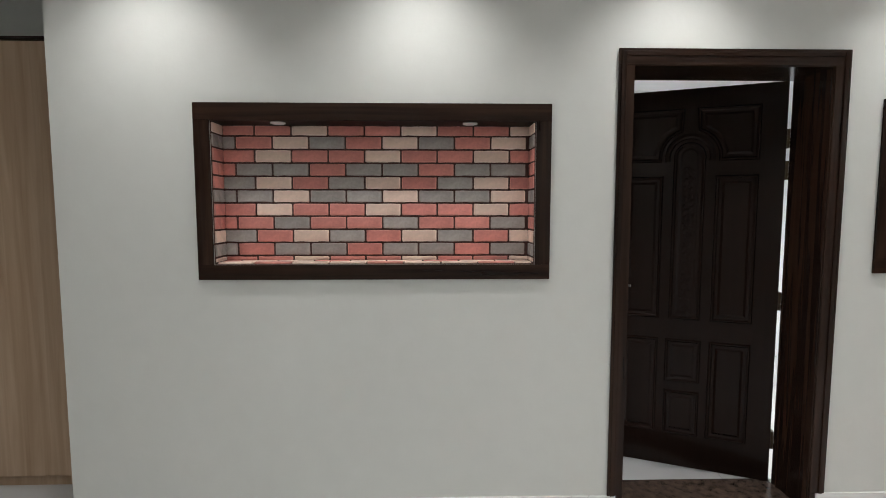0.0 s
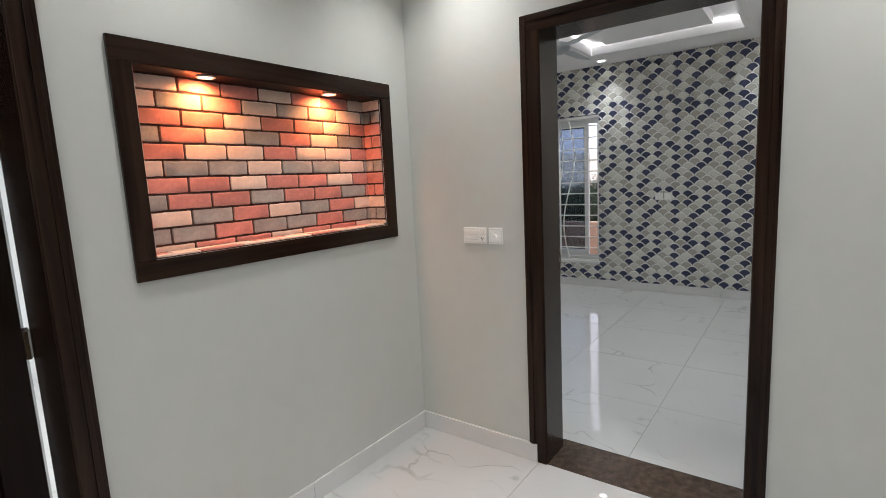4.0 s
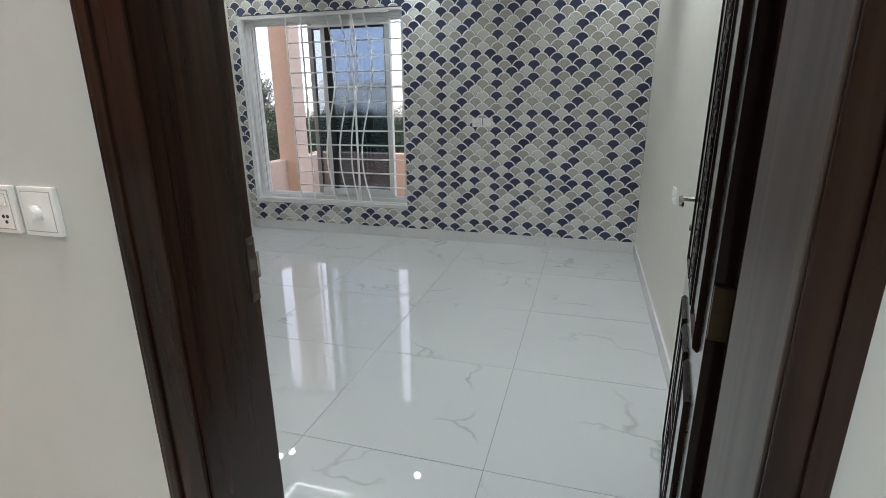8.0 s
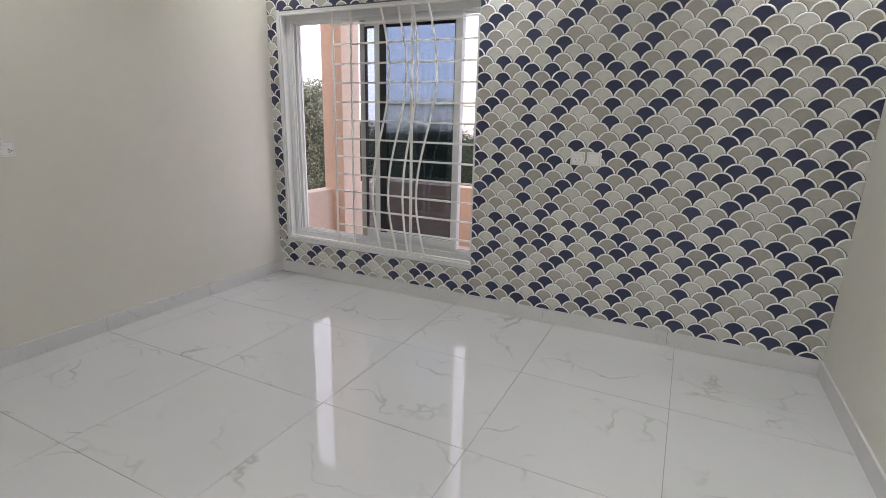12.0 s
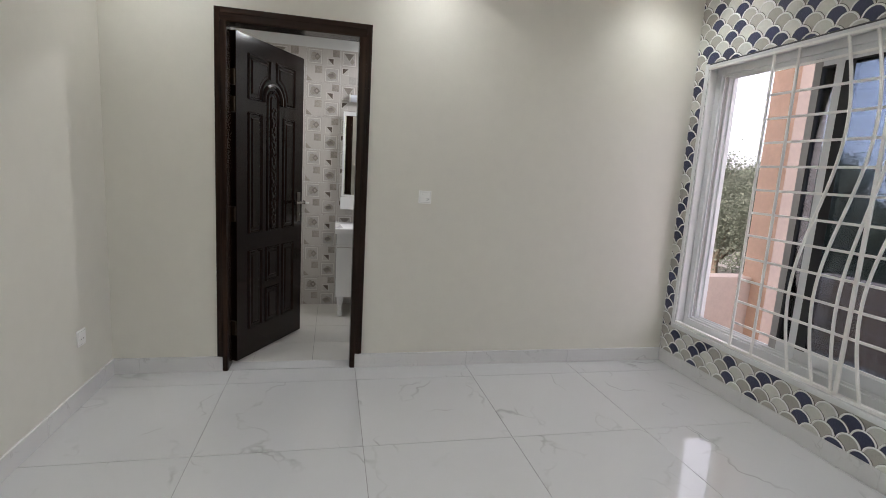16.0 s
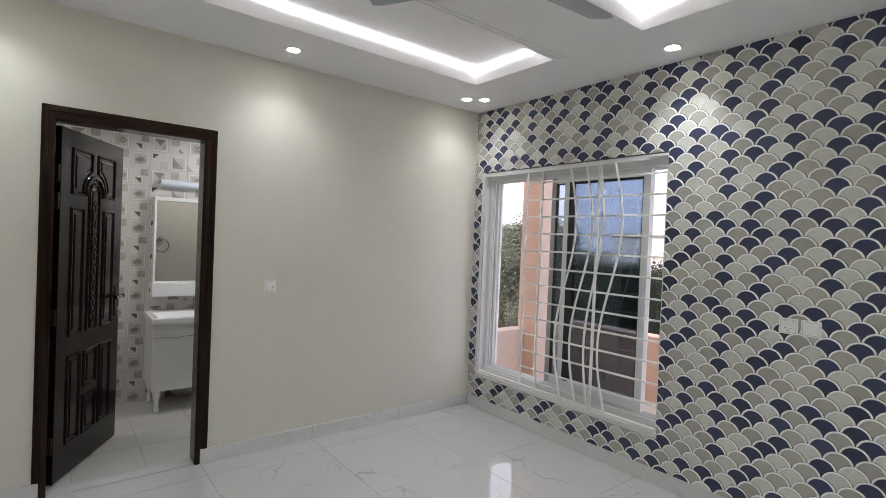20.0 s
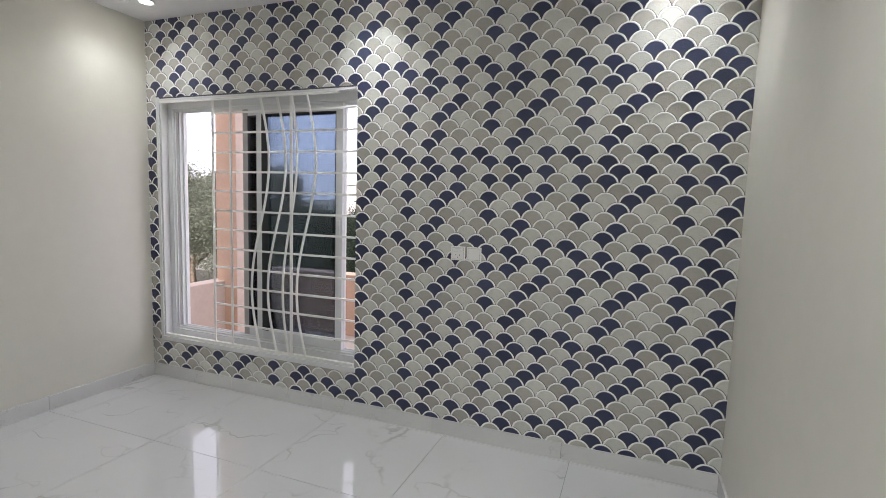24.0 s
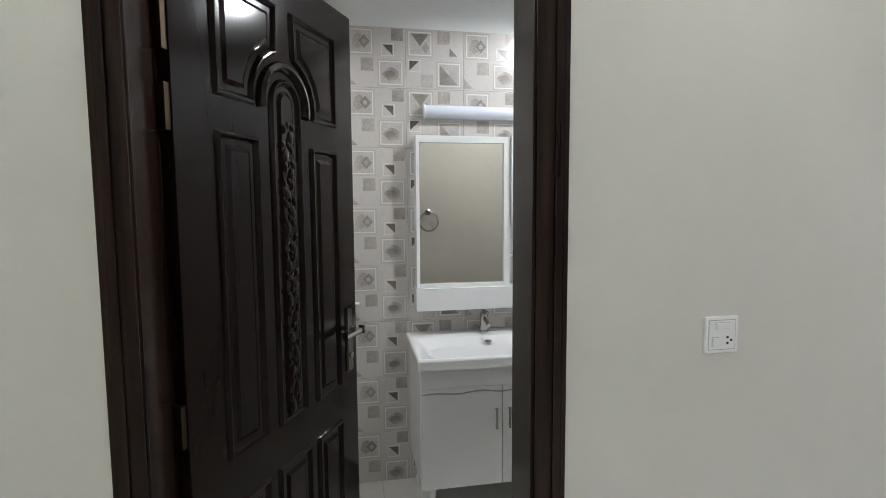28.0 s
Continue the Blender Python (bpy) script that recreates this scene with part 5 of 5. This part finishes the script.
tiled_floor("floor_bathroom", "beige grey bathroom floor tiles", (BX0, BATH_Y0, 3.2, BATH_Y1), [0.255 + 0.4 * k for k in range(8)], [2.34 + 0.4 * k for k in range(4)], BATH_FLOOR)

# patterned bathroom tiles: every tile has a 2 by 2 layout of inlaid squares and triangles
TILE_WHITE = mat("glazed_white_wall_tile", (0.53, 0.507, 0.487), 0.18, vary=0.06, scale=7)
TILE_LINE = mat("taupe_tile_edge", (0.47, 0.45, 0.425), 0.2, vary=0.1, scale=9)
TILE_GREY = mat("taupe_tile_square", (0.36, 0.33, 0.30), 0.2, vary=0.34, scale=16, island=0.12)
TILE_PALE = mat("pale_grey_tile_field", (0.46, 0.44, 0.425), 0.2, vary=0.22, scale=14, island=0.08)
TILE_RIM = mat("white_tile_rim", (0.68, 0.66, 0.64), 0.15, vary=0.04, scale=9)
TILE_BROWN = mat("brown_grey_tile_print", (0.25, 0.225, 0.205), 0.22, vary=0.4, scale=18, island=0.12)
TILE_DARK = mat("dark_taupe_tile_triangle", (0.14, 0.115, 0.10), 0.25, vary=0.3, scale=25, island=0.15)
S = 0.153


def prism(bm, pts, y0, y1, idx):
    a = [bm.verts.new((x, y0, z)) for x, z in pts]
    b = [bm.verts.new((x, y1, z)) for x, z in pts]
    bm.faces.new(b).material_index = idx
    for i in range(len(pts)):
        bm.faces.new((a[i], a[(i + 1) % len(pts)], b[(i + 1) % len(pts)], b[i])).material_index = idx


def sq(cx, cz, h):
    return [(cx - h, cz - h), (cx + h, cz - h), (cx + h, cz + h), (cx - h, cz + h)]


def ring_of(bm, cx, cz, h, w, y0, y1, idx):
    """A square rim of width w standing from y0 to y1."""
    for x0, z0, x1, z1 in ((-h, -h, h, -h + w), (-h, h - w, h, h), (-h, -h + w, -h + w, h - w), (h - w, -h + w, h, h - w)):
        prism(bm, [(cx + x0, cz + z0), (cx + x1, cz + z0), (cx + x1, cz + z1), (cx + x0, cz + z1)], y0, y1, idx)


def blob(cx, cz, rx, rz, seed):
    """The uneven outline of a printed flower."""
    rng = random.Random(seed)
    out = []
    for k in range(14):
        r = rng.uniform(0.8, 1.08)
        out.append((cx + rx * r * math.cos(k * math.pi / 7), cz + rz * r * math.sin(k * math.pi / 7)))
    return out


def medallion(bm, cx, cz, dark):
    prism(bm, sq(cx, cz, 0.068), -0.003, -0.0040, 1)
    ring_of(bm, cx, cz, 0.060, 0.006, -0.0040, -0.0056, 5)
    prism(bm, sq(cx, cz, 0.053), -0.0040, -0.0046, 4)
    if dark:
        prism(bm, blob(cx, cz - 0.004, 0.046, 0.034, 3), -0.0046, -0.0054, 2)
        prism(bm, blob(cx - 0.004, cz - 0.006, 0.030, 0.020, 8), -0.0054, -0.0060, 6)
    else:
        prism(bm, blob(cx - 0.010, cz, 0.034, 0.036, 5), -0.0046, -0.0052, 2)
        prism(bm, [(cx - 0.010, cz), (cx + 0.020, cz - 0.034), (cx + 0.048, cz), (cx + 0.020, cz + 0.034)], -0.0052, -0.0060, 6)
        prism(bm, blob(cx + 0.018, cz, 0.012, 0.013, 9), -0.0060, -0.0066, 2)


def wall_tile(kind):
    bm = block(-S + 0.001, -0.003, -S + 0.001, S - 0.001, 0.006, S - 0.001, 0.0012)
    h = S / 2
    if kind == 0:
        medallion(bm, -h, h, False)
        medallion(bm, h, -h, True)
        prism(bm, sq(-h + 0.032, -h + 0.040, 0.032), -0.003, -0.0042, 2)
        prism(bm, [(-S + 0.004, -S + 0.012), (-S + 0.055, -S + 0.012), (-S + 0.004, -S + 0.062)], -0.003, -0.0042, 2)
        prism(bm, sq(h + 0.034, h + 0.040, 0.030), -0.003, -0.0042, 2)
        ring_of(bm, h - 0.016, h - 0.036, 0.033, 0.004, -0.003, -0.0052, 5)
        prism(bm, [(h - 0.040, h - 0.012), (h + 0.010, h - 0.062), (h + 0.010, h - 0.012)], -0.003, -0.0045, 3)
    else:
        prism(bm, sq(-h, h, 0.068), -0.003, -0.0040, 1)
        ring_of(bm, -h, h, 0.060, 0.006, -0.0040, -0.0056, 5)
        prism(bm, sq(-h, h, 0.053), -0.0040, -0.0046, 4)
        prism(bm, [(-h - 0.046, h + 0.050), (-h, h - 0.012), (-h + 0.046, h + 0.050)], -0.0046, -0.0055, 6)
        prism(bm, [(-h + 0.008, h - 0.020), (-h + 0.030, h - 0.048), (-h + 0.050, h - 0.020), (-h + 0.030, h + 0.012)], -0.0046, -0.0055, 2)
        prism(bm, sq(h, -h, 0.068), -0.003, -0.0040, 1)
        ring_of(bm, h, -h, 0.060, 0.006, -0.0040, -0.0056, 5)
        prism(bm, sq(h, -h, 0.053), -0.0040, -0.0046, 4)
        prism(bm, [(h - 0.048, -h + 0.048), (h - 0.048, -h - 0.050), (h + 0.046, -h - 0.050)], -0.0046, -0.0055, 6)
        ring_of(bm, -h - 0.030, -h + 0.040, 0.031, 0.004, -0.003, -0.0052, 5)
        prism(bm, [(-h - 0.056, -h + 0.066), (-h - 0.056, -h + 0.018), (-h - 0.006, -h + 0.066)], -0.003, -0.0045, 3)
        prism(bm, sq(-h + 0.036, -h - 0.034, 0.032), -0.003, -0.0042, 4)
        prism(bm, sq(h - 0.028, h + 0.036, 0.033), -0.003, -0.0042, 2)
        prism(bm, [(h + 0.004, h - 0.014), (h + 0.004, h - 0.056), (h + 0.044, h - 0.056)], -0.003, -0.0045, 6)
    return mesh_of("wall_tile", bm, TILE_WHITE, TILE_LINE, TILE_GREY, TILE_DARK, TILE_PALE, TILE_RIM, TILE_BROWN)


kinds = [wall_tile(0), wall_tile(1)]
TILE_TOP = 2.42
for i in range(-3, 6):
    for j in range(8):
        cx, cz = 1.458 + 2 * S * i, TILE_TOP - S - 2 * S * j
        if cx - S < BX0 + 0.05 or cx + S > 3.2 or cz - S < -0.06:
            continue
        o = new("wall_tile", kinds[i % 2])
        o.location = (cx, BATH_Y1 - 0.0065, cz)
        o.parent = bath_wall

# scalloped wallpaper: overlapping fans, each crown standing a little proud
HALF, ROW = 0.0664, 0.0529
SY, SZ = -0.597, 1.306
NAVY_AT = {(0, 3), (0, 5), (0, 7), (0, 9), (2, 1), (2, 7), (2, 9), (3, 2), (3, 4), (3, 8), (4, 5), (5, 0), (5, 6), (5, 8), (7, 0)}
CREAM_AT = {(4, 9), (7, 8), (4, 7), (7, 6), (2, 5), (1, 4), (5, 4), (6, 3), (1, 2), (4, 1), (6, 1), (1, 0)}


def fan_shape():
    """One scallop with its crown at the origin: the field, its pale raised rim and a dark contour, wider on one side.
    """
    R, rim, n = HALF, 0.0098, 14
    outer = [(R * math.cos(math.pi * i / n), -R + R * math.sin(math.pi * i / n)) for i in range(n + 1)]
    inner = [((R - rim) * math.cos(math.pi * i / n), -R + (R - rim) * math.sin(math.pi * i / n)) for i in range(n + 1)]

    def lift(dz):
        return 0.0105 * (1 + dz / 0.13)

    bm = bmesh.new()
    vo = [bm.verts.new((-lift(z) - 0.0004, y, z)) for y, z in outer]
    vm = [bm.verts.new((-lift(z) - 0.0034, (y + p) / 2, (z + q) / 2)) for (y, z), (p, q) in zip(outer, inner)]
    vi = [bm.verts.new((-lift(z), y, z)) for y, z in inner]
    vb = [bm.verts.new((-lift(z) + 0.0016, y, z)) for y, z in outer]
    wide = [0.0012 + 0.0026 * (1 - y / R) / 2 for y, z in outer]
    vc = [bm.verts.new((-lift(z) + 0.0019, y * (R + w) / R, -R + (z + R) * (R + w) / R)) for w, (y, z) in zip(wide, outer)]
    low = [bm.verts.new((-lift(-0.118), y, -0.118)) for y in (-0.028, 0.028)]
    for i in range(n):
        bm.faces.new((vo[i], vo[i + 1], vm[i + 1], vm[i])).material_index = 1
        bm.faces.new((vm[i], vm[i + 1], vi[i + 1], vi[i])).material_index = 1
        bm.faces.new((vb[i], vb[i + 1], vo[i + 1], vo[i])).material_index = 1
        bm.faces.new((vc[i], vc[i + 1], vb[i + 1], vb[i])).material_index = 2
    bm.faces.new(vi + low)
    return bm


def scallop_mesh(clips=(), at=(0, 0)):
    bm = fan_shape()
    for axis, value, keep in clips:
        off = value - at[axis - 1]
        no = [0, 0, 0]
        no[axis] = keep
        co = [0, 0, 0]
        co[axis] = off
        bmesh.ops.bisect_plane(bm, geom=list(bm.verts) + list(bm.edges) + list(bm.faces), dist=1e-6, plane_co=co, plane_no=no, clear_inner=True)
    return bm


SKIN = {"n": NAVY, "c": CREAM, "e": GREIGE}
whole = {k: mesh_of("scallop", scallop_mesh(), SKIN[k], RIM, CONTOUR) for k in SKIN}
paper = tagged(part("wallpaper", block(BX1 - 0.001, BY0, 0.1, BX1 - 0.0002, WIN[0] - 0.002, CEIL - 0.001), PAPER_BACK), "wallpaper of overlapping navy, cream and greige scallops", "wallpaper", "", "structure")
rest = {k: ([], []) for k in SKIN}
near_count = 0
Y_LO, Y_HI, Z_LO, Z_HI = BY0 + 0.001, BY1 - 0.001, 0.101, CEIL - 0.002
WY0, WY1, WZ0, WZ1 = WIN[0] - 0.002, WIN[1] + 0.026, WIN[2] - 0.03, WIN[3] + 0.026
for r in range(-25, 30):
    for u in range(-46, 24):
        if (u - r - 1) % 2:
            continue
        y, z = SY - HALF * u, SZ + ROW * r
        if y - HALF > Y_HI or y + HALF < Y_LO or z < Z_LO or z - 0.12 > Z_HI:
            continue
        if WY0 < y - HALF and y + HALF < WY1 and WZ0 < z - 0.118 and z < WZ1:
            continue
        # the offcuts below the window and beside it are hung out of step with the full drops
        du, dr = (0, 4) if u <= -20 and z < 0.45 else (4, 2) if u <= -41 and z < 2.2 else (0, 0)
        cell = ((u + du) % 8, (r + dr) % 10)
        tone = "n" if cell in NAVY_AT else ("c" if cell in CREAM_AT else "e")
        clips = []
        if y + HALF > Y_HI:
            clips.append((1, Y_HI, -1))
        if y - HALF < Y_LO:
            clips.append((1, Y_LO, 1))
        if z > Z_HI:
            clips.append((2, Z_HI, -1))
        if z - 0.118 < Z_LO:
            clips.append((2, Z_LO, 1))
        if y + HALF > WY0 and y - HALF < WY1 and z > WZ0 and z - 0.118 < WZ1:
            over = {"lo": y + HALF - WY0, "hi": WY1 - (y - HALF), "bot": z - WZ0, "top": WZ1 - (z - 0.118)}
            k = min(over, key=over.get)
            clips.append({"lo": (1, WY0, -1), "hi": (1, WY1, 1), "bot": (2, WZ0, -1), "top": (2, WZ1, 1)}[k])
        if not clips and near_count < 300 and -1.25 < y < 0.22 and 0.35 < z < 2.2:
            o = new("scallop", whole[tone])
            o.location = (BX1 - 0.001, y, z)
            o.parent = paper
            near_count += 1
            continue
        bm = scallop_mesh(clips, (y, z))
        vs, fs = rest[tone]
        base = len(vs)
        bm.verts.index_update()
        vs += [(BX1 - 0.001 + v.co.x, y + v.co.y, z + v.co.z) for v in bm.verts]
        fs += [([base + v.index for v in f.verts], f.material_index) for f in bm.faces]
        bm.free()
for k, (vs, fs) in rest.items():
    me = bpy.data.meshes.new("scallops")
    me.from_pydata(vs, [], [f for f, _ in fs])
    me.materials.append(SKIN[k])
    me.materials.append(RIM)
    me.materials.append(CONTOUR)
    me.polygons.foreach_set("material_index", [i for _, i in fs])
    ob = new("scallops", me)
    ob.parent = paper
    tagged(ob, {"n": "navy scallops", "c": "cream scallops", "e": "greige scallops"}[k], "", "", "stuff")
